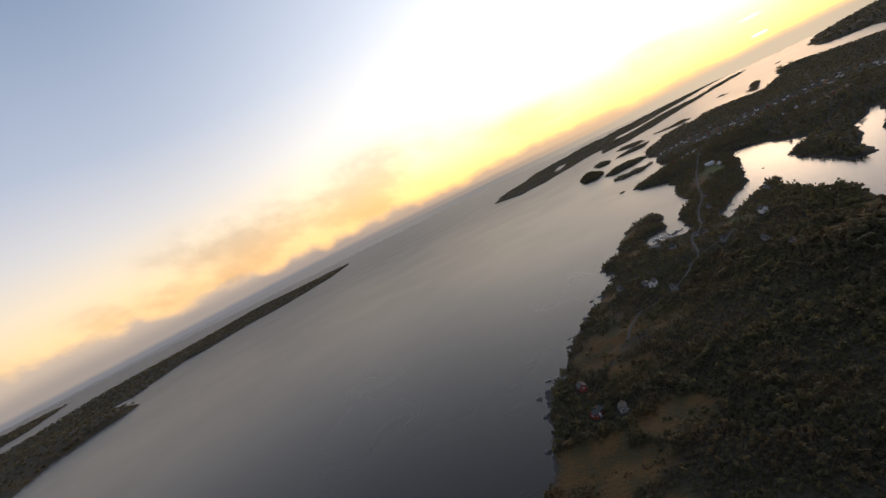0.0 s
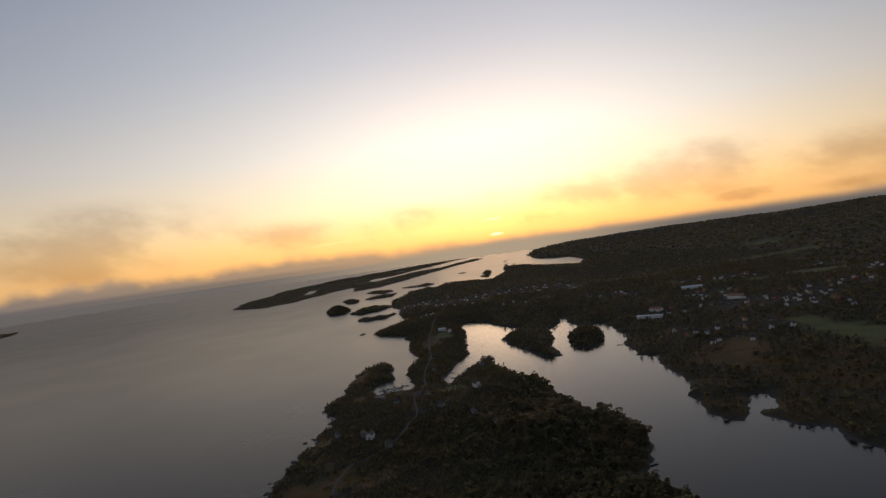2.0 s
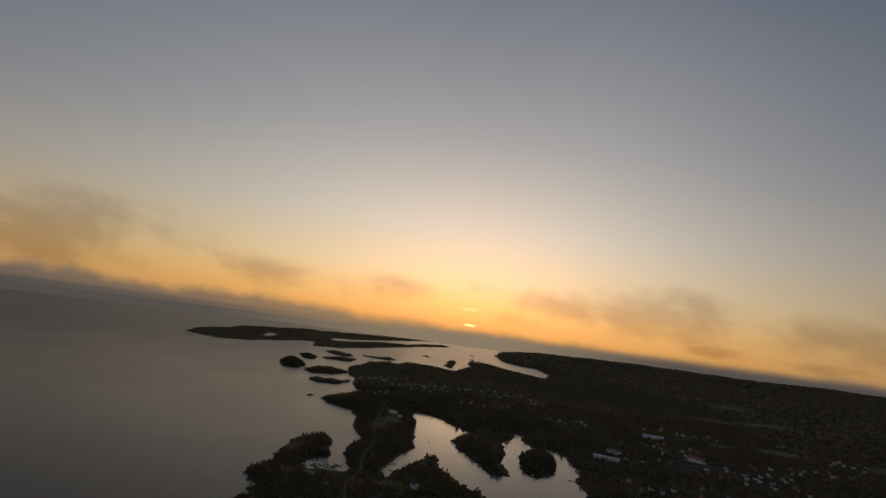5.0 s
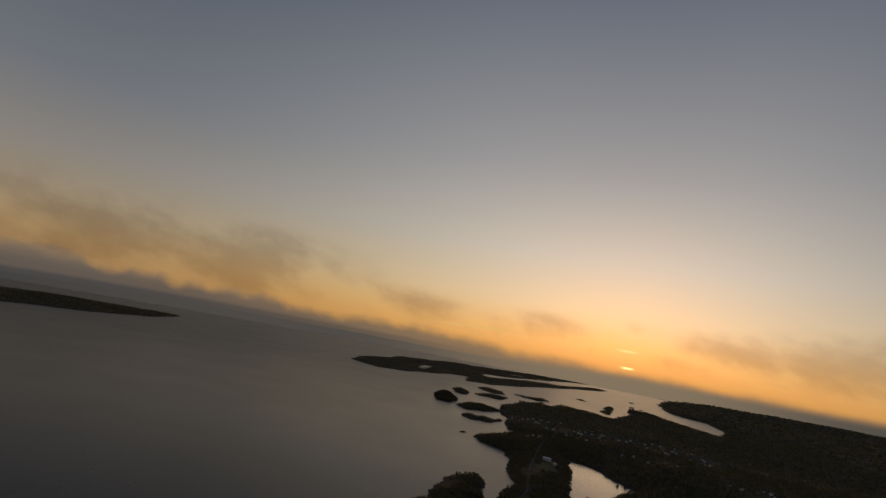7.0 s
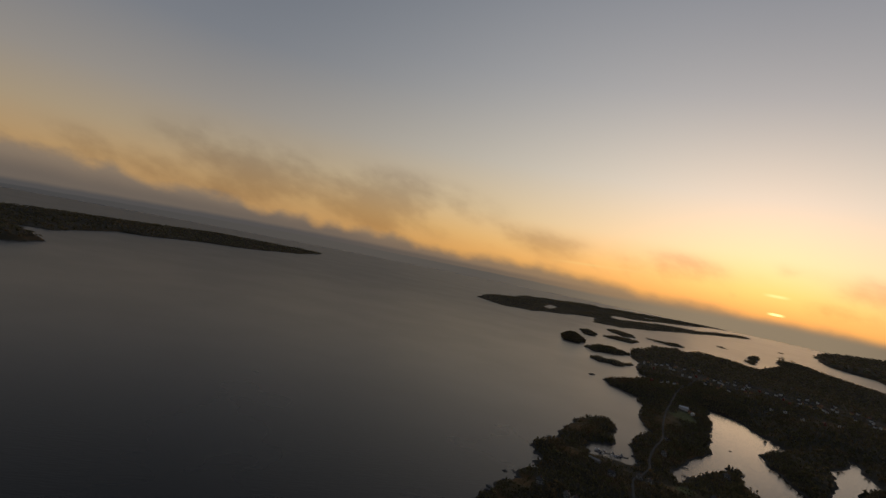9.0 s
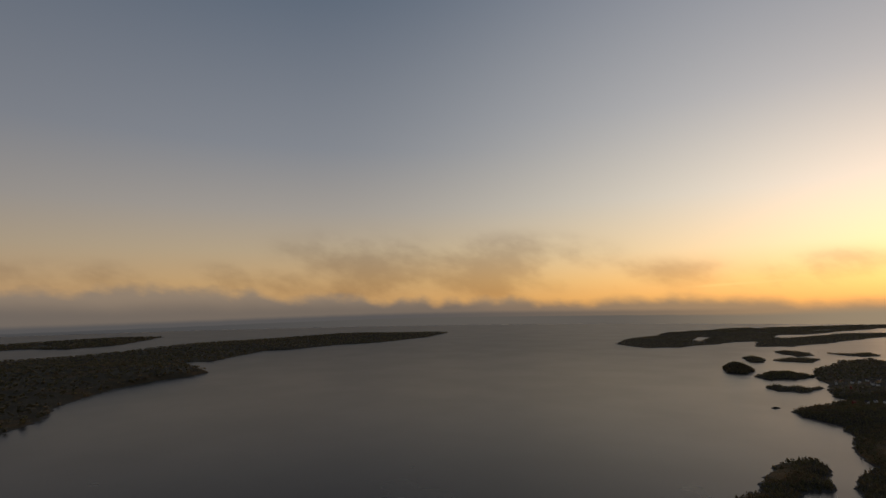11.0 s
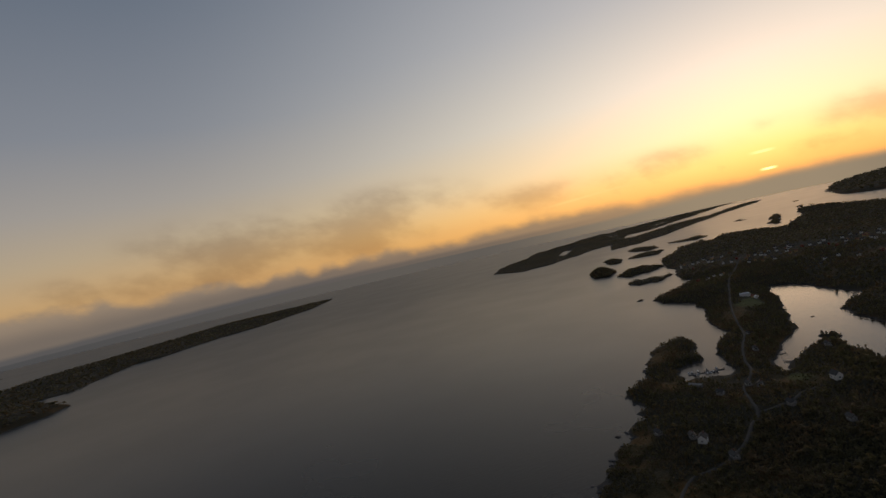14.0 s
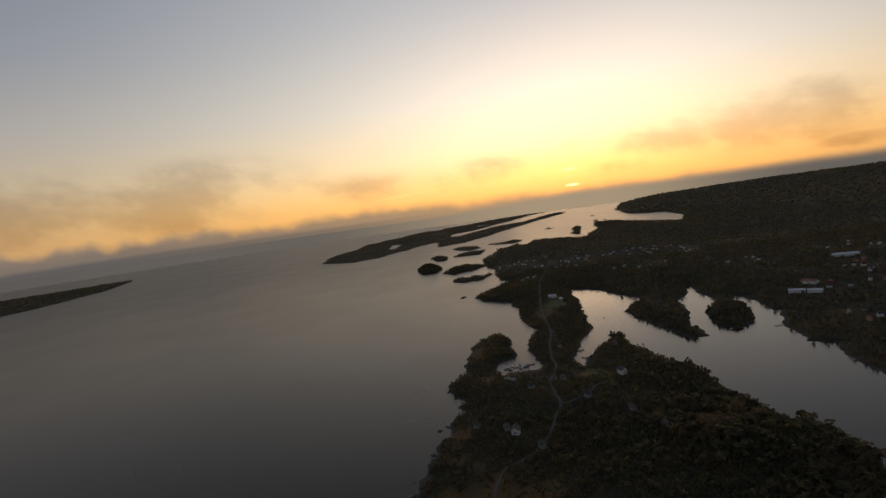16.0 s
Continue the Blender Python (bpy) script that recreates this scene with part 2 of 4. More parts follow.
def land_material():
    """Grass, rusty heath, wood floor and bare rock at the shore, told apart by patches and by height over the water."""
    m, g, b, place = surface("land_cover", 0.95)
    b.inputs["Specular IOR Level"].default_value = 0.2
    # trace of sheen that lightens far land in place of haze
    b.inputs["Sheen Weight"].default_value, b.inputs["Sheen Roughness"].default_value, b.inputs["Sheen Tint"].default_value = 0.03, 0.5, (1.0, 0.9, 0.75, 1)
    big = g.noise(place, 0.012, 4.0)
    mid = g.noise(place, 0.05, 5.0)
    fine = g.noise(place, 0.5, 4.0)
    wood = g.mix(mid, (0.040, 0.034, 0.020), (0.062, 0.052, 0.028))
    heath = g.mix(g.ramp(g.math("ADD", g.math("MULTIPLY", mid, 0.6), g.math("MULTIPLY", fine, 0.4)), 0.4, 0.58), (0.21, 0.10, 0.022), (0.07, 0.054, 0.02))
    grass = g.mix(mid, (0.092, 0.112, 0.030), (0.135, 0.128, 0.042))
    in_heath = g.node("ShaderNodeAttribute", attribute_name="heath").outputs["Fac"]
    in_field = g.node("ShaderNodeAttribute", attribute_name="field").outputs["Fac"]
    c = g.mix(g.math("MULTIPLY", g.ramp(big, 0.52, 0.62), 0.5), wood, heath)
    c = g.mix(g.math("MULTIPLY", in_heath, g.ramp(mid, 0.3, 0.55, 0.45, 1.0)), c, heath)
    c = g.mix(in_field, c, grass)
    z = g.node("ShaderNodeSeparateXYZ")
    g.put(z.inputs[0], place)
    shore = g.math("ADD", z.outputs[2], g.math("MULTIPLY", g.math("SUBTRACT", fine, 0.5), 2.0))
    c = g.mix(g.ramp(shore, 0.5, 1.4), g.mix(fine, (0.045, 0.042, 0.04), (0.095, 0.09, 0.084)), c)
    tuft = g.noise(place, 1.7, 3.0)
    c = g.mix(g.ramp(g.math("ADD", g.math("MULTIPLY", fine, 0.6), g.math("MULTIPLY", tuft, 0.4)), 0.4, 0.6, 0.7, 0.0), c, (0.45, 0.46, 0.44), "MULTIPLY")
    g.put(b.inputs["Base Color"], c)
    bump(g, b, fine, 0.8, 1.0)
    return m


WATER, LAND = water_material(), land_material()


# ---- terrain ----
def lattice(ix, iy, seed):
    n = (ix.astype(np.int64) * 374761393 + iy.astype(np.int64) * 668265263 + seed * 974634777) & 0x7FFFFFFF
    n = ((n ^ (n >> 13)) * 1274126177) & 0x7FFFFFFF
    return ((n ^ (n >> 16)) & 0xFFFF) / 65535.0


def value_noise(x, y, size, seed=1):
    x, y = x / size, y / size
    ix, iy = np.floor(x), np.floor(y)
    u, v = x - ix, y - iy
    u, v = u * u * (3 - 2 * u), v * v * (3 - 2 * v)
    a, b = lattice(ix, iy, seed), lattice(ix + 1, iy, seed)
    c, d = lattice(ix, iy + 1, seed), lattice(ix + 1, iy + 1, seed)
    return (a * (1 - u) + b * u) * (1 - v) + (c * (1 - u) + d * u) * v - 0.5


def fractal(x, y, size, octaves=4, seed=1):
    total, amp = 0, 1.0
    for k in range(octaves):
        total = total + amp * value_noise(x, y, size / 2 ** k, seed + k)
        amp *= 0.55
    return total


def outline_distance(x, y, outline):
    """Signed distance, positive inside, to a closed outline."""
    best, inside = np.full(x.shape, 1e18), np.zeros(x.shape, bool)
    for (ax, ay), (bx, by) in zip(outline, outline[1:] + outline[:1]):
        dx, dy = bx - ax, by - ay
        t = np.clip(((x - ax) * dx + (y - ay) * dy) / (dx * dx + dy * dy), 0, 1)
        best = np.minimum(best, (x - ax - t * dx) ** 2 + (y - ay - t * dy) ** 2)
        if dy:
            inside ^= ((ay > y) != (by > y)) & (x < ax + (y - ay) * dx / dy)
    return np.where(inside, 1.0, -1.0) * np.sqrt(best)


# The plan of the coast, in metres: stretches of shore, joined into closed outlines.
HEADLAND_WEST = [(-420, -1100), (-190, -300), (-128, 60), (-104, 205), (-102, 223), (-101, 236), (-103, 255), (-107, 273), (-108, 291), (-115, 314), (-112, 333), (-109, 351), (-106, 371), (-103, 400), (-99, 425), (-95, 452),
                 (-84, 474), (-87, 485), (-85, 497), (-74, 511), (-78, 523), (-74, 530), (-76, 540), (-86, 560), (-89, 580), (-81, 595), (-73, 616), (-72, 635), (-69, 661), (-66, 697), (-61, 712), (-49, 732), (-40, 751), (-25, 752), (-15, 733)]
MARINA_SHORE = [(-13, 705), (-17, 691), (-14, 674), (-11, 652), (-19, 643), (-33, 637), (-41, 616), (-34, 594), (-15, 596), (1, 600), (5, 608)]
ISTHMUS_WEST = [(6, 623), (2, 649), (-2, 673), (2, 698), (13, 727), (23, 753), (14, 785), (9, 832), (15, 904), (9, 946), (-10, 974), (-35, 998), (-48, 1040), (-42, 1065), (-14, 1105), (12, 1165), (34, 1190)]
SOUND_SHORE = [(11, 1228), (2, 1315), (8, 1412), (-8, 1440), (-12, 1548), (0, 1667), (31, 1768), (58, 1930), (87, 1934), (140, 2037), (146, 1925), (213, 2107), (278, 2045), (328, 2050), (350, 1943), (401, 2048), (500, 2291), (586, 2703), (647, 2682),
               (660, 2432), (727, 2263), (773, 2113), (892, 2373), (952, 2777), (910, 2869), (849, 2972), (939, 3542), (1191, 4272), (1443, 4683), (1700, 4830)]
INLAND = [(4900, 4900), (4900, -1200), (760, -1200), (520, -500), (380, 0), (310, 150)]
LAGOON_EAST = [(291, 245), (287, 249), (278, 253), (273, 263), (276, 275), (272, 287), (264, 306), (271, 327), (255, 343), (247, 361), (253, 379), (267, 376), (281, 395), (280, 413), (265, 405), (243, 371), (230, 362), (220, 372), (227, 406), (233, 433),
               (249, 460), (255, 486), (263, 533), (279, 568), (264, 583), (279, 654), (302, 705), (304, 740), (308, 790), (296, 800), (290, 770), (278, 765), (270, 790), (276, 862)]
LAGOON_NORTH = [(280, 897), (258, 847), (245, 829), (227, 816), (227, 787), (211, 726), (194, 687), (196, 656), (190, 638), (174, 640), (166, 668), (160, 715), (152, 757), (148, 794), (196, 868), (182, 890), (168, 930), (160, 968), (140, 999), (123, 1004)]
ISTHMUS_EAST = [(117, 952), (110, 867), (99, 811), (99, 776), (91, 728), (73, 694), (57, 656), (46, 631), (41, 598), (46, 592), (56, 616), (69, 639), (82, 659), (92, 670)]
HEADLAND_EAST = [(99, 676), (109, 656), (109, 631), (118, 609), (122, 573), (122, 556), (138, 562), (141, 527), (138, 506), (139, 467), (143, 441), (140, 420), (153, 415), (160, 400), (165, 387), (162, 365), (149, 339), (134, 317),
                 (143, 278), (150, 240), (152, 215), (165, 60), (215, -250), (330, -1100)]
LONG_NEAR = [(-687, 2352), (-593, 2254), (-515, 2194), (-480, 2237), (-413, 2276), (-372, 2398), (-324, 2487), (-267, 2661), (-193, 2716), (-170, 2399), (-119, 2446), (-48, 2466), (26, 2628), (132, 2898), (256, 3152), (410, 3497), (562, 3818), (703, 4068),
             (760, 4250), (729, 4389), (532, 4089), (366, 3659), (252, 3581), (142, 3456), (58, 3293), (0, 3180), (-79, 2990), (-133, 3024)]
LONG_FAR = [(-133, 3272), (-87, 3330), (1, 3396), (84, 3576), (231, 3916), (341, 4126), (481, 4507), (636, 4800), (709, 4848), (640, 4880), (520, 4860), (380, 4800), (240, 4700), (127, 4560), (12, 4440), (-95, 4300), (-190, 4205), (-240, 4020), (-300, 4140),
            (-377, 4050), (-465, 3900), (-511, 3620), (-580, 3500), (-600, 3330), (-653, 3360), (-663, 3047), (-692, 2785), (-725, 2600), (-706, 2430)]
WESTERN_NEAR = [(-1945, 2990), (-1769, 2500), (-1731, 2037), (-1814, 1823), (-1798, 1544), (-1857, 1471), (-1707, 1199), (-1642, 1100), (-1700, 1040), (-1610, 990), (-1382, 914), (-1333, 832), (-1338, 763), (-1290, 630), (-1142, 471), (-1021, 407), (-960, 330), (-900, 230),
                (-860, 60), (-900, -300), (-1100, -800)]
WESTERN_FAR = [(-2600, -800), (-2640, 200), (-2480, 560), (-2300, 790), (-2300, 1000), (-2344, 1180), (-2428, 1546), (-2522, 1981), (-2505, 2323), (-2380, 2700), (-2130, 2930)]
MAINLAND = HEADLAND_WEST + MARINA_SHORE + ISTHMUS_WEST + SOUND_SHORE + INLAND + LAGOON_EAST + LAGOON_NORTH + ISTHMUS_EAST + HEADLAND_EAST
# outline, lakes and ponds within it
LANDS = {}
LANDS["mainland"] = (MAINLAND, [[(304, 291), (312, 286), (309, 261), (303, 256), (305, 273)], [(2300, 3300), (2700, 3360), (3000, 3250), (2600, 3180)], [(1500, 3700), (1760, 3790), (2000, 3740), (1700, 3640)]])
LANDS["long_island"] = (LONG_NEAR + LONG_FAR, [[(-440, 2716), (-399, 2622), (-395, 2954), (-452, 3003)], [(-250, 3480), (-190, 3440), (-170, 3560), (-230, 3620)], [(30, 3800), (110, 3870), (150, 4010), (60, 3930)]])
LANDS["western_island"] = (WESTERN_NEAR + WESTERN_FAR, [])
LANDS["outer_island"] = ([(-3417, 1910), (-2833, 1346), (-2792, 1119), (-3026, 1028), (-3060, 780), (-3400, 600), (-3420, 1012), (-3500, 1486)], [[(-3260, 1210), (-3000, 1180), (-3060, 1100), (-3250, 1120)]])
LANDS["wooded_islet"] = ([(-205, 1592), (-180, 1510), (-146, 1498), (-134, 1567), (-144, 1640), (-178, 1662), (-196, 1640)], [])
LANDS["low_islet"] = ([(-181, 1916), (-150, 1792), (-122, 1798), (-126, 1880), (-152, 1960), (-170, 1950)], [])
LANDS["skerry"] = ([(-103, 2150), (-43, 2034), (0, 2092), (-7, 2201), (-80, 2260)], [])
LANDS["green_skerry"] = ([(-97, 1870), (-52, 1846), (-4, 1849), (6, 1962), (-66, 1980)], [])
LANDS["village_islet"] = ([(-122, 1466), (-102, 1418), (-86, 1396), (-74, 1434), (-58, 1440), (-48, 1426), (-30, 1455), (-14, 1492), (-3, 1500), (-10, 1532), (-36, 1546), (-57, 1600), (-75, 1560), (-95, 1584), (-108, 1520)], [])
LANDS["scrub_islet"] = ([(-94, 1304), (-84, 1270), (-71, 1252), (-50, 1262), (-35, 1250), (-20, 1278), (-3, 1312), (8, 1344), (-6, 1348), (-24, 1318), (-43, 1334), (-60, 1312), (-78, 1346)], [])
LANDS["bar_islet"] = ([(10, 2247), (67, 2144), (128, 2112), (166, 2165), (155, 2278), (110, 2205), (72, 2190)], [])
LANDS["sound_islet"] = ([(368, 2188), (380, 2096), (430, 2244), (472, 2516), (440, 2470)], [])
LANDS["sound_skerry"] = ([(330, 2632), (356, 2600), (382, 2627), (374, 2748)], [])
LANDS["outer_skerry"] = ([(700, 3240), (725, 3190), (745, 3260), (728, 3330)], [])
LANDS["round_islet"] = ([(226, 650), (243, 652), (266, 682), (282, 717), (286, 742), (274, 762), (254, 764), (234, 740), (222, 704), (218, 672)], [])
LANDS["rock"] = ([(-79, 1060), (-72, 1056), (-66, 1068), (-71, 1074)], [])
LANDS["near_rock"] = ([(-98, 478), (-95, 475), (-93, 479), (-96, 482)], [])
LANDS["tree_islet"] = ([(95, 688), (103, 678), (114, 671), (118, 680), (108, 692), (98, 695)], [])
LANDS["cove_rock"] = ([(112, 772), (115, 769), (119, 773), (116, 777)], [])


def shore_distance(x, y, outline, ponds, wild=1.0):
    """How far inside the shore a place lies, with the small points and nicks of a rocky coast."""
    d = outline_distance(x, y, outline)
    far = np.clip((np.hypot(x, y) - 500) / 2500, 0, 1)
    d = d + wild * (fractal(x, y, 30, 4, 3) * (4.5 + 11 * far) + fractal(x, y, 9, 3, 13) * (4.5 + 6 * far) + fractal(x, y, 150, 2, 9) * 22 * far)
    for pond in ponds:
        d = np.minimum(d, -outline_distance(x, y, pond) + fractal(x, y, 14, 3, 5) * 5)
    return d


# rises in the ground: x, y, radius, height
KNOLLS = [(-168, 1580, 40, 9), (-150, 1870, 36, 3), (182, 715, 34, 4), (250, 720, 38, 8), (120, 400, 45, 6), (96, 540, 50, 4), (-560, 2620, 140, 5), (-420, 3300, 220, 9), (60, 2900, 90, 3),
          (-70, 1500, 34, 2), (560, 2420, 110, 9), (1100, 3000, 300, 18), (245, 420, 30, 5), (-2200, 1500, 300, 14), (-1500, 700, 260, 12), (-2150, 2400, 200, 12)]


def height_of(x, y, d):
    inland = np.maximum(d, 0)
    flat = np.clip((y - 1800) / 500, 0, 1) * np.clip((5600 - y) / 300, 0, 1) * np.clip((1000 - x) / 200, 0, 1) * np.clip((x + 1300) / 200, 0, 1)
    hills = 0.5 + fractal(x, y, 170, 4, 21)
    r = np.hypot(x, y)
    z = 1.3 * (1 - np.exp(-inland / 3.0)) + (6 - 3.5 * flat) * hills * (1 - np.exp(-inland / 45)) + (20 - 16 * flat) * (0.45 + fractal(x, y, 700, 3, 31)) * (1 - np.exp(-inland / 220))
    z = z + fractal(x, y, 16, 3, 41) * 1.6 * np.clip(inland / 8, 0, 1)
    for kx, ky, kr, kh in KNOLLS:
        z = z + kh * np.exp(-((x - kx) ** 2 + (y - ky) ** 2) / (kr * kr)) * (1 - np.exp(-inland / 6))
    right = np.clip((x - 1000) / 1500, 0, 1)
    z = z + right * np.clip((r - 2600) / 2100, 0, 1) ** 1.3 * (25 + 24 * fractal(x, y, 900, 3, 51))
    return np.where(d > 0, np.maximum(z, 0.25), np.maximum(-4.0, d * 0.6 - 0.2))


def land_fields(name):
    outline, ponds = LANDS[name]
    span = min(max(p[k] for p in outline) - min(p[k] for p in outline) for k in (0, 1))
    wild = 0.45 if name == "western_island" else min(1.0, span / 40)
    return lambda x, y: shore_distance(x, y, outline, ponds, wild)


# patches of rusty heath and of grass: x, y, half width, half depth
HEATH = [(-72, 373, 24, 30), (-81, 350, 22, 26), (-59, 303, 26, 26), (-40, 248, 30, 24), (-75, 241, 28, 26), (-52, 218, 28, 24), (-56, 180, 30, 34), (-82, 454, 16, 30), (-33, 376, 20, 22), (-44, 575, 30, 24), (-50, 690, 22, 44),
         (335, 523, 46, 40), (353, 423, 50, 46), (390, 383, 50, 40), (324, 444, 34, 40), (50, 553, 18, 22), (100, 432, 19, 19), (40, 811, 30, 60), (-29, 108, 20, 24), (240, 573, 16, 22), (640, 1350, 120, 90), (60, 700, 20, 30)]
FIELDS = [(47, 556, 9, 12), (450, 470, 34, 66), (451, 549, 22, 24), (461, 391, 36, 36), (762, 885, 60, 30), (658, 897, 34, 20), (908, 810, 60, 36), (551, 464, 30, 20), (963, 1330, 80, 40),
          (1104, 1324, 90, 50), (70, 880, 18, 28), (1283, 1710, 120, 60), (837, 577, 70, 50)]


def cover(x, y, zones, seed):
    """How far a place lies within a kind of ground cover, 0 to 1, with ragged edges."""
    best = np.zeros(x.shape)
    rag = fractal(x, y, 26, 4, seed) * 0.9
    for cx, cy, rx, ry in zones:
        best = np.maximum(best, np.clip((1.0 - np.hypot((x - cx) / rx, (y - cy) / ry) + rag) * 3.0, 0, 1))
    return best


def mesh_of(name, verts, faces, material, smooth=True):
    me = bpy.data.meshes.new(name)
    verts, faces = np.asarray(verts, dtype=np.float32), np.asarray(faces, dtype=np.int32)
    n = faces.shape[1]
    me.vertices.add(len(verts)), me.loops.add(faces.size), me.polygons.add(len(faces))
    me.vertices.foreach_set("co", verts.ravel())
    me.loops.foreach_set("vertex_index", faces.ravel())
    me.polygons.foreach_set("loop_start", np.arange(0, faces.size, n, dtype=np.int32))
    me.polygons.foreach_set("use_smooth", np.full(len(faces), smooth))
    me.materials.append(material)
    me.update(calc_edges=True)
    me.validate()
    return me


def axis(low, high, centre, step, growth, most):
    """Coordinates from low to high, step apart round the centre, and wider apart away from it."""
    out = [centre]
    while out[-1] < high:
        out.append(out[-1] + min(most, step + growth * max(0, out[-1] - centre - 120)))
    while out[0] > low:
        out.insert(0, out[0] - min(most, step + growth * max(0, centre - 120 - out[0])))
    return np.array(out)


def land(name, xs, ys, label):
    gx, gy = np.meshgrid(xs, ys)
    d = land_fields(name)(gx, gy)
    z = height_of(gx, gy, d)
    nx, ny = len(xs), len(ys)
    i = np.arange(nx * ny).reshape(ny, nx)
    faces = np.stack([i[:-1, :-1], i[:-1, 1:], i[1:, 1:], i[1:, :-1]], -1).reshape(-1, 4)
    faces = faces[(d.ravel()[faces] > -14).any(1)]
    used, faces = np.unique(faces, return_inverse=True)
    verts = np.stack([gx, gy, z], -1).reshape(-1, 3)[used]
    me = mesh_of(name, verts, faces.reshape(-1, 4), LAND)
    for key, zones, seed in (("heath", HEATH, 61), ("field", FIELDS, 71)):
        layer = me.attributes.new(key, "FLOAT", "POINT")
        layer.data.foreach_set("value", cover(verts[:, 0], verts[:, 1], zones, seed).astype(np.float32))
    ob = new(name, me)
    return tagged(ob, label, "land", kind="structure")


land("mainland", axis(-180, 4800, 30, 3.0, 0.011, 40), axis(-1100, 4800, 480, 3.0, 0.010, 40), "low wooded coast with heath, fields and rocky shores")


def island_axes(name, step):
    outline = LANDS[name][0]
    lo, hi = [min(p[k] for p in outline) for k in (0, 1)], [max(p[k] for p in outline) for k in (0, 1)]
    m = 6 + 0.12 * max(min(hi[0] - lo[0], 400), 20)
    return [np.arange(lo[k] - m, hi[k] + m, step) for k in (0, 1)]


for isle, step, label in (
        ("long_island", 9, "long low dark wooded island with inlets"), ("western_island", 15, "dark wooded island across the fjord"),
        ("outer_island", 15, "far low island in the haze"), ("wooded_islet", 3, "small round islet covered in trees"),
        ("low_islet", 3, "small low islet with scrub"), ("skerry", 4, "low rocky skerry with scrub"), ("green_skerry", 4, "low scrub-covered skerry close to the village shore"),
        ("village_islet", 3, "low wooded islet beside the village shore"), ("scrub_islet", 3, "narrow scrub-covered islet off the cape"), ("bar_islet", 4, "narrow rocky bar with scrub"),
        ("round_islet", 2, "round wooded islet in the lagoon"), ("rock", 0.7, "bare dark rock in the water"), ("near_rock", 0.4, "small bare rock close to the headland"), ("sound_islet", 5, "low islet in the sound"), ("sound_skerry", 5, "low bare skerry in the sound"),
        ("outer_skerry", 5, "far bare skerry in the sound"), ("tree_islet", 1.0, "tiny rocky islet with a few trees"), ("cove_rock", 0.4, "bare dark rock in the cove")):
    land(isle, *island_axes(isle, step), label)


def build_water():
    rings = list(range(0, 4951, 90))
    n = 160
    verts = [(0, 0, 0)]
    for r in rings[1:]:
        verts += [(r * math.cos(2 * math.pi * k / n), r * math.sin(2 * math.pi * k / n), 0) for k in range(n)]
    bm = bmesh.new()
    vs = [bm.verts.new(v) for v in verts]
    for k in range(n):
        bm.faces.new((vs[0], vs[1 + k], vs[1 + (k + 1) % n]))
    for r in range(len(rings) - 2):
        a, b = 1 + r * n, 1 + (r + 1) * n
        for k in range(n):
            bm.faces.new((vs[a + k], vs[b + k], vs[b + (k + 1) % n], vs[a + (k + 1) % n]))
    me = bpy.data.meshes.new("water")
    bm.to_mesh(me), bm.free()
    me.materials.append(WATER)
    tagged(new("water", me), "calm grey sea with fine wind ripples at dusk", "water", kind="structure")


build_water()


# ---- shared shapes ----
def part(name, bm, material, parent, label="", smooth=False):
    """Link a bmesh as one mesh object under a thing or a part."""
    me = bpy.data.meshes.new(name)
    for f in bm.faces:
        f.smooth = smooth
    bm.to_mesh(me), bm.free()
    me.materials.append(material)
    ob = new(name, me)
    ob.parent = parent
    return tagged(ob, label) if label else ob


def share(name, me, parent, at=(0, 0, 0), turn=0.0):
    ob = new(name, me)
    ob.parent = parent
    ob.matrix_basis = pose(*at, 0, 0, turn)
    return ob


def box(bm, low, high, bevel=0.0):
    made = bmesh.ops.create_cube(bm, size=1.0)["verts"]
    size = [b - a for a, b in zip(low, high)]
    mid = [(a + b) / 2 for a, b in zip(low, high)]
    for v in made:
        v.co = Vector((v.co.x * size[0] + mid[0], v.co.y * size[1] + mid[1], v.co.z * size[2] + mid[2]))
    if bevel:
        bmesh.ops.bevel(bm, geom=list({e for v in made for e in v.link_edges}), offset=bevel, segments=1, affect="EDGES")
    return bm


def boxes(*pairs, bevel=0.0):
    bm = bmesh.new()
    for low, high in pairs:
        box(bm, low, high, bevel)
    return bm


def tube(bm, a, b, ra, rb, n=6):
    a, b = Vector(a), Vector(b)
    w = (b - a).normalized()
    u = w.orthogonal().normalized()
    v = w.cross(u)
    rings = []
    for c, r in ((a, ra), (b, rb)):
        rings.append([bm.verts.new(c + r * (u * math.cos(2 * math.pi * k / n) + v * math.sin(2 * math.pi * k / n))) for k in range(n)])
    for k in range(n):
        bm.faces.new((rings[0][k], rings[0][(k + 1) % n], rings[1][(k + 1) % n], rings[1][k]))
    bm.faces.new(rings[1])
    return bm


ON_MAINLAND = land_fields("mainland")


def ground_at(x, y, field=ON_MAINLAND):
    x, y = np.array([float(x)]), np.array([float(y)])
    return float(height_of(x, y, field(x, y))[0])


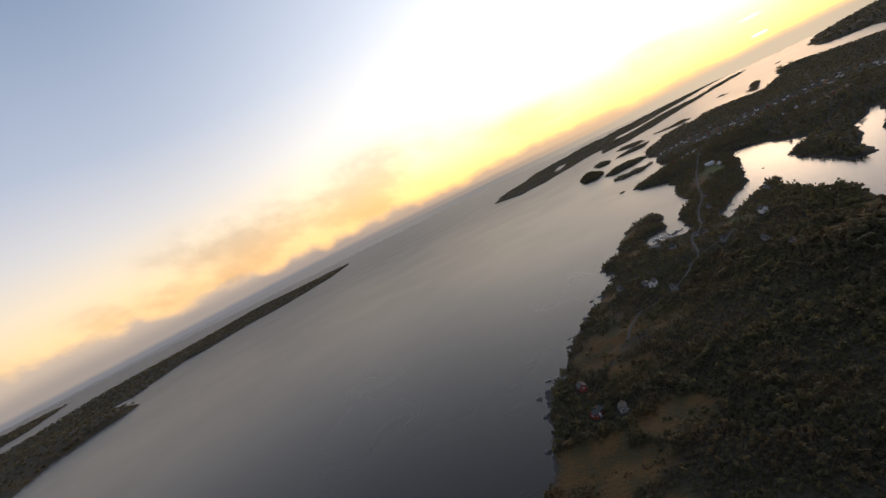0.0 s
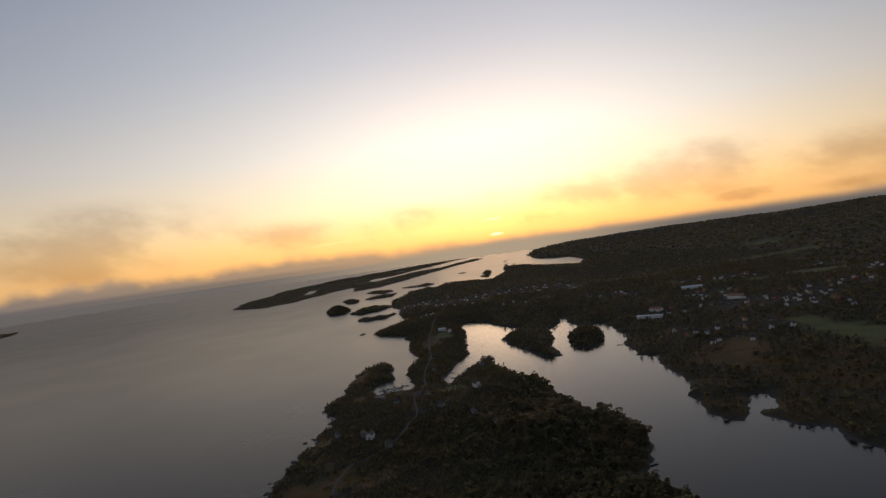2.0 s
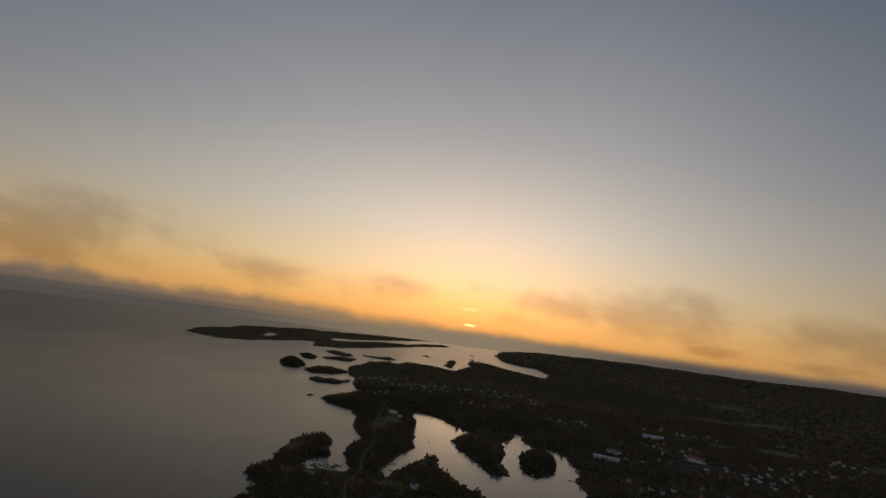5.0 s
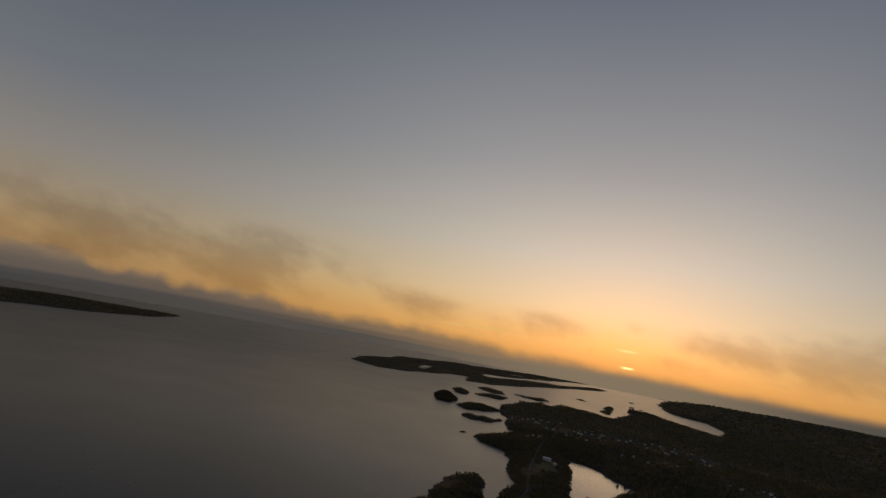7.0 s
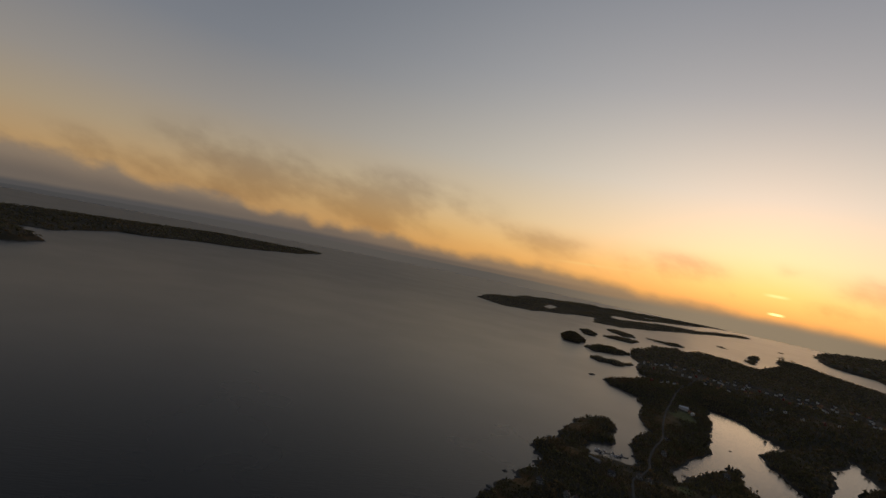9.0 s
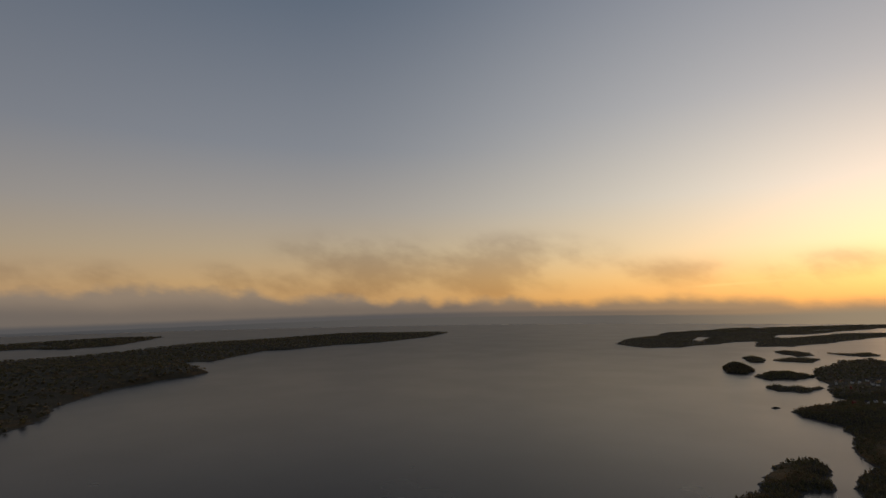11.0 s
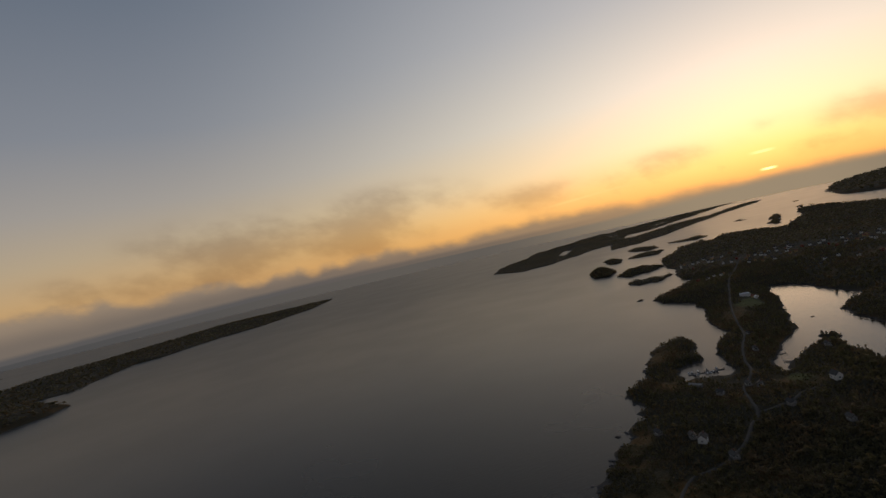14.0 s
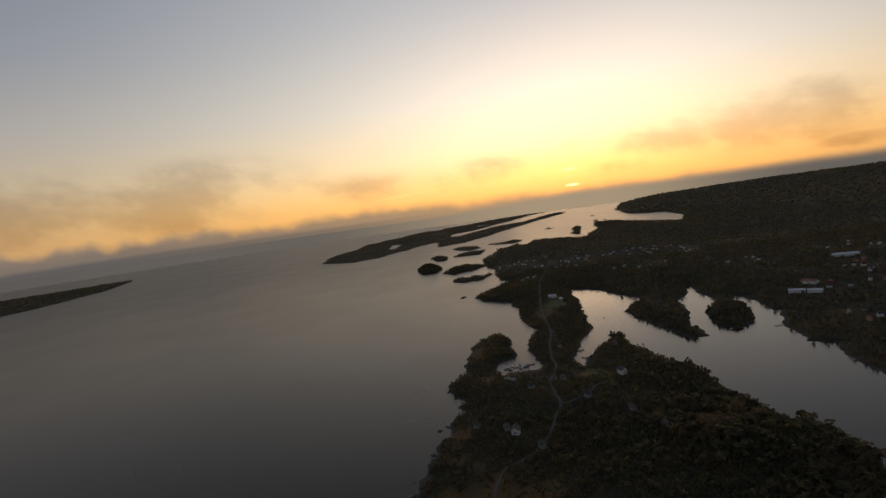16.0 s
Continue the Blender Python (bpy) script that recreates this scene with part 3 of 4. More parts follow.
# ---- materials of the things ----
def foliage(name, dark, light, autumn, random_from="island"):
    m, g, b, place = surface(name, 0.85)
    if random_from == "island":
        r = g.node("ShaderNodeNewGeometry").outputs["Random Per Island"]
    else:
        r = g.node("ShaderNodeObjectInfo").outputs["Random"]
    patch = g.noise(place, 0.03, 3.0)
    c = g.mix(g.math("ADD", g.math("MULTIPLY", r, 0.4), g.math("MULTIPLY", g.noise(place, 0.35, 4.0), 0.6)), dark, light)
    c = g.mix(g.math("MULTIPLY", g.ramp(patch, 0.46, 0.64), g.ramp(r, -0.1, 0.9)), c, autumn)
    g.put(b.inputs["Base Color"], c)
    # gloss and sheen set high to stand in for haze over far woods
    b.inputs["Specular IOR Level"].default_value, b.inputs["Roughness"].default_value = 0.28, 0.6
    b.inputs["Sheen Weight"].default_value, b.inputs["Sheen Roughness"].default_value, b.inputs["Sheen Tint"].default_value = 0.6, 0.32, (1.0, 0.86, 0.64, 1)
    # thin leaves let the low light through, brightened to stand for haze
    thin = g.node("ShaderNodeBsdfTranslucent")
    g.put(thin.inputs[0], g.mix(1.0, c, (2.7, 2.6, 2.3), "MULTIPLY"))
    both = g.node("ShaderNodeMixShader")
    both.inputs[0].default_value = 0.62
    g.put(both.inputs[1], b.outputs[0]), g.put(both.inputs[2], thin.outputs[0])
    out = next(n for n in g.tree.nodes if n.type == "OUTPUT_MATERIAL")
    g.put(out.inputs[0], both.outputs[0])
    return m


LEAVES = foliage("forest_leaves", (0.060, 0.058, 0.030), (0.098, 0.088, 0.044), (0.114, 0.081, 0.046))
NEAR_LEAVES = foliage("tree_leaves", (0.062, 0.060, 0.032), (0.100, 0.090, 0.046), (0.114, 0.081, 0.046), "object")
BARK = grained("bark", (0.05, 0.038, 0.028), (0.12, 0.10, 0.08), 1.5, 0.95, dent=0.05)
WHITE = grained("white_painted_boards", (0.66, 0.63, 0.57), (0.78, 0.76, 0.71), 0.8, 0.6)
RED = grained("red_painted_boards", (0.22, 0.035, 0.022), (0.30, 0.06, 0.035), 0.8, 0.7)
OCHRE = grained("ochre_painted_boards", (0.42, 0.30, 0.12), (0.52, 0.38, 0.17), 0.8, 0.7)
GREY_BOARDS = grained("grey_boards", (0.20, 0.19, 0.17), (0.32, 0.30, 0.27), 0.8, 0.8)
SLATE = grained("slate_roof", (0.035, 0.034, 0.033), (0.075, 0.072, 0.068), 1.2, 0.8)
TILE = grained("clay_tile_roof", (0.20, 0.075, 0.045), (0.30, 0.13, 0.08), 1.2, 0.7)
SHEET = grained("pale_sheet_roof", (0.50, 0.51, 0.52), (0.66, 0.66, 0.65), 0.6, 0.4, 0.2)
PANE = grained("window_glass", (0.02, 0.022, 0.025), (0.035, 0.04, 0.045), 3.0, 0.08, dent=0.0)
TRIM = grained("white_trim", (0.74, 0.73, 0.70), (0.82, 0.81, 0.78), 2.0, 0.5)
BRICK = grained("chimney_brick", (0.20, 0.09, 0.06), (0.30, 0.16, 0.11), 4.0, 0.9)
GRAVEL = grained("gravel_road", (0.062, 0.055, 0.045), (0.10, 0.088, 0.07), 0.35, 0.95, fine=5.0, dent=0.05)
PLANK = grained("weathered_planks", (0.20, 0.17, 0.14), (0.34, 0.30, 0.26), 2.0, 0.85)
HULL = grained("white_hull", (0.74, 0.75, 0.76), (0.84, 0.84, 0.83), 1.0, 0.3)
DARK_HULL = grained("dark_hull", (0.03, 0.045, 0.075), (0.06, 0.08, 0.12), 1.0, 0.35)
BARK_ROCK = grained("dark_shore_rock", (0.045, 0.042, 0.04), (0.10, 0.095, 0.09), 0.6, 0.7, dent=0.2)
STONE = grained("pale_shore_stone", (0.20, 0.19, 0.18), (0.36, 0.34, 0.32), 0.5, 0.9, dent=0.2)


# ---- roads ----
def spline(points, step):
    """Points along a smooth line through the given ones."""
    pts = [Vector((x, y, 0)) for x, y in points]
    pts = [2 * pts[0] - pts[1], *pts, 2 * pts[-1] - pts[-2]]
    out = []
    for a, b, c, d in zip(pts, pts[1:], pts[2:], pts[3:]):
        n = max(2, int((c - b).length / step))
        for k in range(n):
            t = k / n
            out.append(0.5 * (2 * b + (c - a) * t + (2 * a - 5 * b + 4 * c - d) * t * t + (3 * b - a - 3 * c + d) * t ** 3))
    return out + [pts[-2]]


ROADS = [
    ("road", 1.7, [(-27, 415), (-20, 428), (-12, 442), (-3, 470), (4, 488), (4, 512), (4, 540), (12, 565), (19, 592), (20, 630), (26, 672), (36, 720), (40, 802), (47, 874), (58, 953), (74, 1057), (110, 1210), (145, 1360)]),
    ("side_road", 1.9, [(5, 488), (14, 490), (27, 497), (40, 514), (54, 524)]),
    ("track", 1.5, [(-27, 415), (-36, 408), (-48, 399), (-56, 380), (-60, 356)]),
    ("village_road", 3.4, [(145, 1360), (236, 1342), (329, 1232), (398, 1017), (421, 841), (470, 733), (563, 676), (708, 708), (872, 826)]),
    ("valley_road", 3.4, [(421, 841), (520, 892), (644, 975), (818, 1046), (1073, 1118)]),
]
ROAD_LINES = []
for name, width, points in ROADS:
    line = spline(points, 4.0)
    ROAD_LINES.append(np.array([(p.x, p.y) for p in line]))
    side = []
    for k, p in enumerate(line):
        w = (line[min(k + 1, len(line) - 1)] - line[max(k - 1, 0)]).normalized()
        side.append(Vector((-w.y, w.x, 0)))
    xs, ys = np.array([p.x for p in line]), np.array([p.y for p in line])
    verts, faces = [], []
    for off, lift in ((-width / 2 - 0.8, -0.5), (-width / 2, 0.5), (0, 0.58), (width / 2, 0.5), (width / 2 + 0.8, -0.5)):
        px, py = xs + off * np.array([s.x for s in side]), ys + off * np.array([s.y for s in side])
        verts.append(np.stack([px, py, height_of(px, py, ON_MAINLAND(px, py)) + lift], 1))
    n = len(line)
    for r in range(4):
        for k in range(n - 1):
            faces.append((r * n + k, r * n + k + 1, (r + 1) * n + k + 1, (r + 1) * n + k))
    tagged(new(name, mesh_of(name, np.concatenate(verts), faces, GRAVEL)), "narrow pale gravel road winding over the headland", "road", kind="structure")

# ---- houses: kind, x, y, turn ----
random.seed(5)
HOUSES = [("white_house", 67, 532, 20), ("grey_house", -14, 533, 60), ("white_house", -37, 447, -15), ("grey_house", -43, 454, 10), ("grey_house", -65, 466, 35), ("grey_house", -22, 419, 25),
          ("grey_house", 52, 457, 15), ("grey_house", 63, 425, -30), ("grey_house", 27, 492, 40), ("grey_house", 9, 548, 10), ("grey_house", 17, 545, -20), ("grey_house", 92, 640, 5),
          ("red_cabin", -89, 307, 25), ("red_cabin", -77, 270, -35), ("grey_house", -62, 268, 5), ("grey_house", 34, 652, 5), ("grey_house", 39, 716, 15)]
# hamlets: x, y, spread across, spread along, how many
SHORE_HAMLETS = [
    (30, 1390, 30, 60, 12), (87, 1400, 40, 60, 18), (136, 1280, 40, 50, 18), (180, 1240, 40, 50, 16), (245, 1300, 50, 50, 18), (300, 1270, 45, 50, 18), (365, 1300, 50, 50, 16), (420, 1250, 50, 50, 18), (70, 1135, 26, 26, 6), (75, 915, 14, 20, 3)]
TOWN_HAMLETS = [
    (435, 990, 36, 40, 8), (280, 1090, 40, 40, 6), (583, 1029, 30, 40, 8), (620, 965, 30, 36, 10), (674, 967, 34, 34, 10), (470, 720, 36, 36, 16), (514, 690, 36, 30, 18), (516, 830, 36, 40, 20), (510, 635, 30, 26, 12),
    (577, 677, 34, 30, 14), (681, 708, 40, 30, 16), (830, 813, 50, 36, 14), (634, 540, 30, 26, 14), (574, 530, 30, 22, 10), (411, 602, 26, 22, 9), (420, 568, 22, 20, 8), (338, 622, 20, 30, 8), (360, 546, 24, 20, 9), (405, 752, 24, 20, 7),
    (850, 955, 40, 40, 8), (596, 716, 36, 30, 14)]
HAMLETS = SHORE_HAMLETS + TOWN_HAMLETS
for hx, hy, sx, sy, many in HAMLETS:
    k = 0
    while k < many:
        x, y = random.gauss(hx, sx * 0.6), random.gauss(hy, sy * 0.6)
        near = min(math.hypot(x - h[1], y - h[2]) for h in HOUSES)
        if near > 11 and ON_MAINLAND(np.array([x]), np.array([y]))[0] > 12:
            HOUSES.append((random.choice(("white_house",) * 5 + ("ochre_house", "ochre_house", "grey_house", "grey_house", "grey_house", "red_house")), x, y, random.uniform(0, 180)))
        k += 1
LOOKS = {"white_house": (WHITE, SLATE, "white wooden house with a dark slate roof"), "grey_house": (GREY_BOARDS, SLATE, "grey wooden house with a dark slate roof"),
         "ochre_house": (OCHRE, TILE, "ochre wooden house with a clay tile roof"), "red_house": (RED, TILE, "red wooden house with a clay tile roof"),
         "red_cabin": (RED, SLATE, "small red wooden cabin near the shore")}


def gable(bm, w, l, h, r):
    """A house body: walls to the eaves h and gables up to r."""
    a = [bm.verts.new(p) for p in ((-w, -l, -1.5), (w, -l, -1.5), (w, l, -1.5), (-w, l, -1.5), (-w, -l, h), (w, -l, h), (w, l, h), (-w, l, h), (0, -l, r), (0, l, r))]
    for f in ((0, 1, 5, 8, 4), (2, 3, 7, 9, 6), (1, 2, 6, 5), (3, 0, 4, 7), (3, 2, 1, 0), (4, 8, 9, 7), (5, 6, 9, 8)):
        bm.faces.new([a[k] for k in f])
    return bm


def slope(bm, w, l, h, r, side, thick=0.22, over=0.5):
    """One roof slope with its overhang."""
    dx, dz = w, r - h
    n = math.hypot(dx, dz)
    ex, ez = side * (w + over * dx / n), h - over * dz / n
    up = Vector((side * dz / n, 0, dx / n)) * thick
    low = [Vector((0, -l - over, r)), Vector((ex, -l - over, ez)), Vector((ex, l + over, ez)), Vector((0, l + over, r))]
    lift = Vector((0, 0, 0.05))
    vs = [bm.verts.new(p + lift) for p in low] + [bm.verts.new(p + up + lift) for p in low]
    for f in ((0, 1, 2, 3), (4, 5, 6, 7), (0, 1, 5, 4), (1, 2, 6, 5), (2, 3, 7, 6), (3, 0, 4, 7)):
        bm.faces.new([vs[k] for k in f])
    bmesh.ops.recalc_face_normals(bm, faces=bm.faces)
    return bm


def window_parts(parent, x, y, z, turn, wide=0.9, tall=1.1):
    f = 0.09
    w = part("window", boxes(((-wide / 2 - f, -0.07, -f), (-wide / 2, 0.05, tall + f)), ((wide / 2, -0.07, -f), (wide / 2 + f, 0.05, tall + f)),
                             ((-wide / 2, -0.07, -f), (wide / 2, 0.05, 0)), ((-wide / 2, -0.07, tall), (wide / 2, 0.05, tall + f)),
                             ((-0.03, -0.06, 0), (0.03, 0.04, tall))), TRIM, parent, "white window frame")
    w.matrix_basis = pose(x, y, z, 0, 0, turn)
    part("pane", boxes(((-wide / 2, -0.02, 0), (wide / 2, 0.0, tall))), PANE, w, "dark window glass")


def make_house(kind, far):
    wall, roof, label = LOOKS[kind]
    w, l, h, r = {"white_house": (2.7, 3.5, 3.6, 6.0), "grey_house": (2.3, 3.1, 2.7, 4.4), "ochre_house": (2.5, 3.4, 3.0, 5.0), "red_house": (2.5, 3.4, 3.0, 5.0), "red_cabin": (2.3, 3.2, 2.5, 4.1)}[kind]
    if kind == "grey_house":
        w, l, h, r = 0.85 * w, 0.85 * l, 0.9 * h, 0.88 * r
    if far:
        w, l, h, r = 0.7 * w, 0.7 * l, 0.82 * h, 0.76 * r
    ob = tagged(new(kind), label, "cabin" if "cabin" in kind else "house", group="houses of the coast")
    part("wall", gable(bmesh.new(), w, l, h, r), wall, ob)
    for s in (-1, 1):
        part("roof", slope(bmesh.new(), w, l, h, r, s), roof, ob)
    part("chimney", boxes(((0.5, 0.8, r - 0.8), (1.1, 1.4, r + 0.9)), ((0.42, 0.72, r + 0.9), (1.18, 1.48, r + 1.05))), BRICK, ob)
    part("door", boxes(((w + 0.003, -0.5, 0.1), (w + 0.08, 0.5, 2.05)), ((w, -0.62, 0.0), (w + 0.06, -0.5, 2.15)), ((w, 0.5, 0.0), (w + 0.06, 0.62, 2.15))), TRIM, ob, "painted front door")
    part("step", boxes(((w + 0.1, -0.8, -1.2), (w + 1.1, 0.8, 0.05)), bevel=0.03), STONE, ob)
    window_parts(ob, 0, -l - 0.03, 1.0, 0, 1.3)
    if not far:
        for y in (-l * 0.55, l * 0.55):
            window_parts(ob, w + 0.03, y, 1.0, 90), window_parts(ob, -w - 0.03, y, 1.0, -90)
        window_parts(ob, 0, l + 0.03, 1.0, 180, 1.3)
    return ob


first = {}
for kind, x, y, turn in HOUSES:
    m = pose(x, y, ground_at(x, y) + 0.5, 0, 0, turn)
    key = kind, y > 700 or x > 300
    if key not in first:
        first[key] = make_house(*key)
        first[key].matrix_basis = m
    else:
        copy_thing(first[key], m)


def make_shed(x, y, turn, w, l, h, roof, label, name="warehouse", wall=WHITE):
    ob = tagged(new(name), label, "warehouse")
    part("wall", gable(bmesh.new(), w, l, h, h + w * 0.35), wall, ob)
    for s in (-1, 1):
        part("roof", slope(bmesh.new(), w, l, h, h + w * 0.35, s, 0.25, 0.4), roof, ob)
    for k in range(3):
        yy = -l * 0.6 + k * l * 0.6
        gate = part("gate", boxes(((w + 0.003, yy - 0.4 * w, 0.0), (w + 0.1, yy + 0.4 * w, 0.8 * h))), GREY_BOARDS, ob, "grey roller gate")
        for j in range(1, 5):
            part("rib", boxes(((w + 0.1, yy - 0.4 * w, 0.16 * h * j), (w + 0.14, yy + 0.4 * w, 0.16 * h * j + 0.06))), GREY_BOARDS, gate)
    for k in range(int(l / 3)):
        part("roof_light", boxes(((w * 0.35, -l + 2 + 6 * k, h + w * 0.35 * 0.65 + 0.2), (w * 0.6, -l + 3.4 + 6 * k, h + w * 0.35 * 0.65 + 0.5))), PANE, ob)
    ob.matrix_basis = pose(x, y, ground_at(x, y) + 0.6, 0, 0, turn)
    return ob


make_shed(356, 752, 62, 3.5, 9, 3.0, SHEET, "long white warehouse with a pale sheet roof")
make_shed(368, 735, 62, 3.0, 8, 2.8, SHEET, "long white warehouse with a pale sheet roof")
make_shed(529, 908, 70, 5, 17, 3.4, SHEET, "very long white hall with a pale roof in the village")
make_shed(73, 922, 80, 3.4, 6, 3.0, SHEET, "bright white waterside hall with a pale roof")
make_shed(84, 905, 10, 2.4, 4, 2.6, SHEET, "small white hall beside a larger one")
make_shed(-30, 560, 60, 2.0, 5.5, 2.6, GREY_BOARDS, "low grey boat shed above the marina", "boat_shed", GREY_BOARDS)
make_shed(640, 548, 20, 4, 10, 3.6, SHEET, "long pale hall beside the fields")
make_shed(497, 741, 30, 6, 10, 4.0, TILE, "broad hall with a red tile roof in the village")
make_shed(393, 783, 30, 5, 9, 3.0, TILE, "hall with a red tile roof near the warehouses")


# ---- the marina: pontoons with planks, piles and moored boats ----
def make_pontoon(x, y, turn, length, wide, label):
    ob = tagged(new("pontoon"), label, "pontoon")
    part("float", boxes(((-wide / 2 + 0.1, 0, -0.35), (wide / 2 - 0.1, length, 0.3)), bevel=0.05), GREY_BOARDS, ob)
    me = bpy.data.meshes.new("plank")
    bm = boxes(((-wide / 2, 0, 0), (wide / 2, 0.46, 0.06)))
    bm.to_mesh(me), bm.free()
    me.materials.append(PLANK)
    for k in range(int(length / 0.5)):
        share("plank", me, ob, (0, 0.5 * k, 0.304))
    for k in range(int(length / 9) + 1):
        for s in (-1, 1):
            bm = bmesh.new()
            tube(bm, (s * (wide / 2 + 0.15), 0.4 + 9 * k, -3), (s * (wide / 2 + 0.15), 0.4 + 9 * k, 1.5), 0.14, 0.12, 8)
            part("pile", bm, BARK, ob)
    ob.matrix_basis = pose(x, y, 0.15, 0, 0, turn)


def hull_mesh(length, beam, tall):
    """A boat's hull from stem to transom, open on top, with a rubbing strake."""
    bm = bmesh.new()
    rows = []
    for k in range(8):
        t = k / 7
        b = beam / 2 * (1 - (max(0, t - 0.35) / 0.65) ** 2.2) * (0.9 + 0.1 * min(1, t * 4))
        sheer = tall * (0.85 + 0.35 * t * t)
        y = (t - 0.5) * length
        rows.append([bm.verts.new(p) for p in ((-b, y, sheer), (-b * 0.82, y - 0.04 * length * t, 0.12 * tall), (0, y - 0.08 * length * t, -0.25 * tall), (b * 0.82, y - 0.04 * length * t, 0.12 * tall), (b, y, sheer))])
    for a, b in zip(rows, rows[1:]):
        for k in range(4):
            bm.faces.new((a[k], a[k + 1], b[k + 1], b[k]))
        bm.faces.new((a[4], a[0], b[0], b[4]))
    bm.faces.new(rows[0])
    bmesh.ops.remove_doubles(bm, verts=bm.verts, dist=0.002)
    bmesh.ops.recalc_face_normals(bm, faces=bm.faces)
    return bm


def make_boat(kind):
    length, beam, tall, hull, label = {"motor_boat": (4.6, 1.8, 0.7, HULL, "white motor boat with a cabin moored at a pontoon"),
                                       "fishing_boat": (6.0, 2.1, 0.9, DARK_HULL, "dark blue fishing boat with a white wheelhouse"),
                                       "sailing_boat": (6.2, 2.0, 0.8, DARK_HULL, "dark blue sailing boat with a bare mast")}[kind]
    ob = tagged(new(kind), label, "boat", group="boats in the marina")
    part("hull", hull_mesh(length, beam, tall), hull, ob, smooth=True)
    part("cabin", boxes(((-beam * 0.3, -length * 0.12, tall * 0.85), (beam * 0.3, length * 0.2, tall * 0.85 + 0.8)), bevel=0.1), GREY_BOARDS if kind == "sailing_boat" else HULL, ob)
    part("windscreen", boxes(((-beam * 0.27, length * 0.2 - 0.02, tall * 0.85 + 0.45), (beam * 0.27, length * 0.2 + 0.03, tall * 0.85 + 0.88))), PANE, ob, "dark glass")
    part("bench", boxes(((-beam * 0.34, -length * 0.42, tall * 0.85), (beam * 0.34, -length * 0.32, tall * 0.85 + 0.35)), bevel=0.03), PLANK, ob)
    if kind == "sailing_boat":
        bm = bmesh.new()
        tube(bm, (0, length * 0.1, tall), (0, length * 0.1, 7.0), 0.07, 0.05)
        part("mast", bm, SHEET, ob)
        bm = bmesh.new()
        tube(bm, (0, length * 0.09, tall + 1.3), (0, -length * 0.36, tall + 1.3), 0.05, 0.05)
        part("boom", bm, SHEET, ob)
    else:
        part("outboard", boxes(((-0.18, -length * 0.5 - 0.45, -0.2), (0.18, -length * 0.5 - 0.02, tall + 0.25)), bevel=0.06), PANE, ob)
    return ob


make_pontoon(0, 617, 104, 34, 1.8, "floating pontoon of weathered planks in the marina")
make_pontoon(-16, 604, 8, 10, 1.5, "short floating pontoon of weathered planks in the marina")
boats = {}
random.seed(8)
axis_dir = Vector((-math.sin(radians(104)), math.cos(radians(104)), 0))
cross = Vector((axis_dir.y, -axis_dir.x, 0))
for k in range(11):
    for s in (-1, 1):
        kind = random.choice(("motor_boat", "fishing_boat", "fishing_boat", "sailing_boat"))
        if random.random() < 0.5:
            continue
        at = Vector((0, 617, 0.05)) + axis_dir * (3.0 + 2.9 * k) + cross * s * 4.3
        m = pose(at.x, at.y, 0.05, 0, 0, 104 - 90 * s + random.uniform(-4, 4))
        if kind not in boats:
            boats[kind] = make_boat(kind)
            boats[kind].matrix_basis = m
        else:
            copy_thing(boats[kind], m)


def make_jetty(x, y, turn, length, label):
    """A small landing stage on piles, its planks laid across two beams."""
    ob = tagged(new("jetty"), label, "jetty")
    part("beam", boxes(((-0.7, 0, 0.35), (-0.5, length, 0.5))), BARK, ob), part("beam", boxes(((0.5, 0, 0.35), (0.7, length, 0.5))), BARK, ob)
    me = bpy.data.meshes.new("plank")
    bm = boxes(((-0.95, 0, 0), (0.95, 0.34, 0.06)))
    bm.to_mesh(me), bm.free()
    me.materials.append(PLANK)
    for k in range(int(length / 0.38)):
        share("plank", me, ob, (0, 0.38 * k, 0.505))
    for k in range(int(length / 3) + 1):
        for side in (-0.6, 0.6):
            bm = bmesh.new()
            tube(bm, (side, min(0.3 + 3 * k, length - 0.2), -3), (side, min(0.3 + 3 * k, length - 0.2), 0.5), 0.12, 0.1)
            part("pile", bm, BARK, ob)
    # from the place given, out to the water's edge
    while ON_MAINLAND(np.array([x]), np.array([y]))[0] > 1.0:
        x, y = x - math.sin(radians(turn)) * 0.5, y + math.cos(radians(turn)) * 0.5
    ob.matrix_basis = pose(x, y, 0.1, 0, 0, turn)


make_jetty(125, 322, -80, 6, "small weathered jetty below the trees")
make_jetty(36, 640, -80, 8, "short weathered jetty in the narrow inlet")
make_jetty(62, 612, 60, 7, "short weathered jetty in the narrow inlet")
make_jetty(-96, 336, 85, 10, "small jetty beside a pale stone landing")
make_jetty(290, 640, 80, 10, "small weathered jetty on the lagoon")


def make_boulder(x, y, size, seed, material, label):
    rng = random.Random(seed)
    bm = bmesh.new()
    bmesh.ops.create_icosphere(bm, subdivisions=2, radius=1.0)
    off = Vector((rng.uniform(0, 50), rng.uniform(0, 50), rng.uniform(0, 50)))
    for v in bm.verts:
        v.co = v.co * (1 + 0.55 * noise.noise(v.co * 1.1 + off)) * size
        v.co.z *= 0.55
    me = bpy.data.meshes.new("boulder")
    bm.to_mesh(me), bm.free()
    me.materials.append(material)
    ob = tagged(new("boulder", me), label, "boulder", group="shore boulders")
    ob.location = (x, y, max(ground_at(x, y), -0.3) + 0.1)


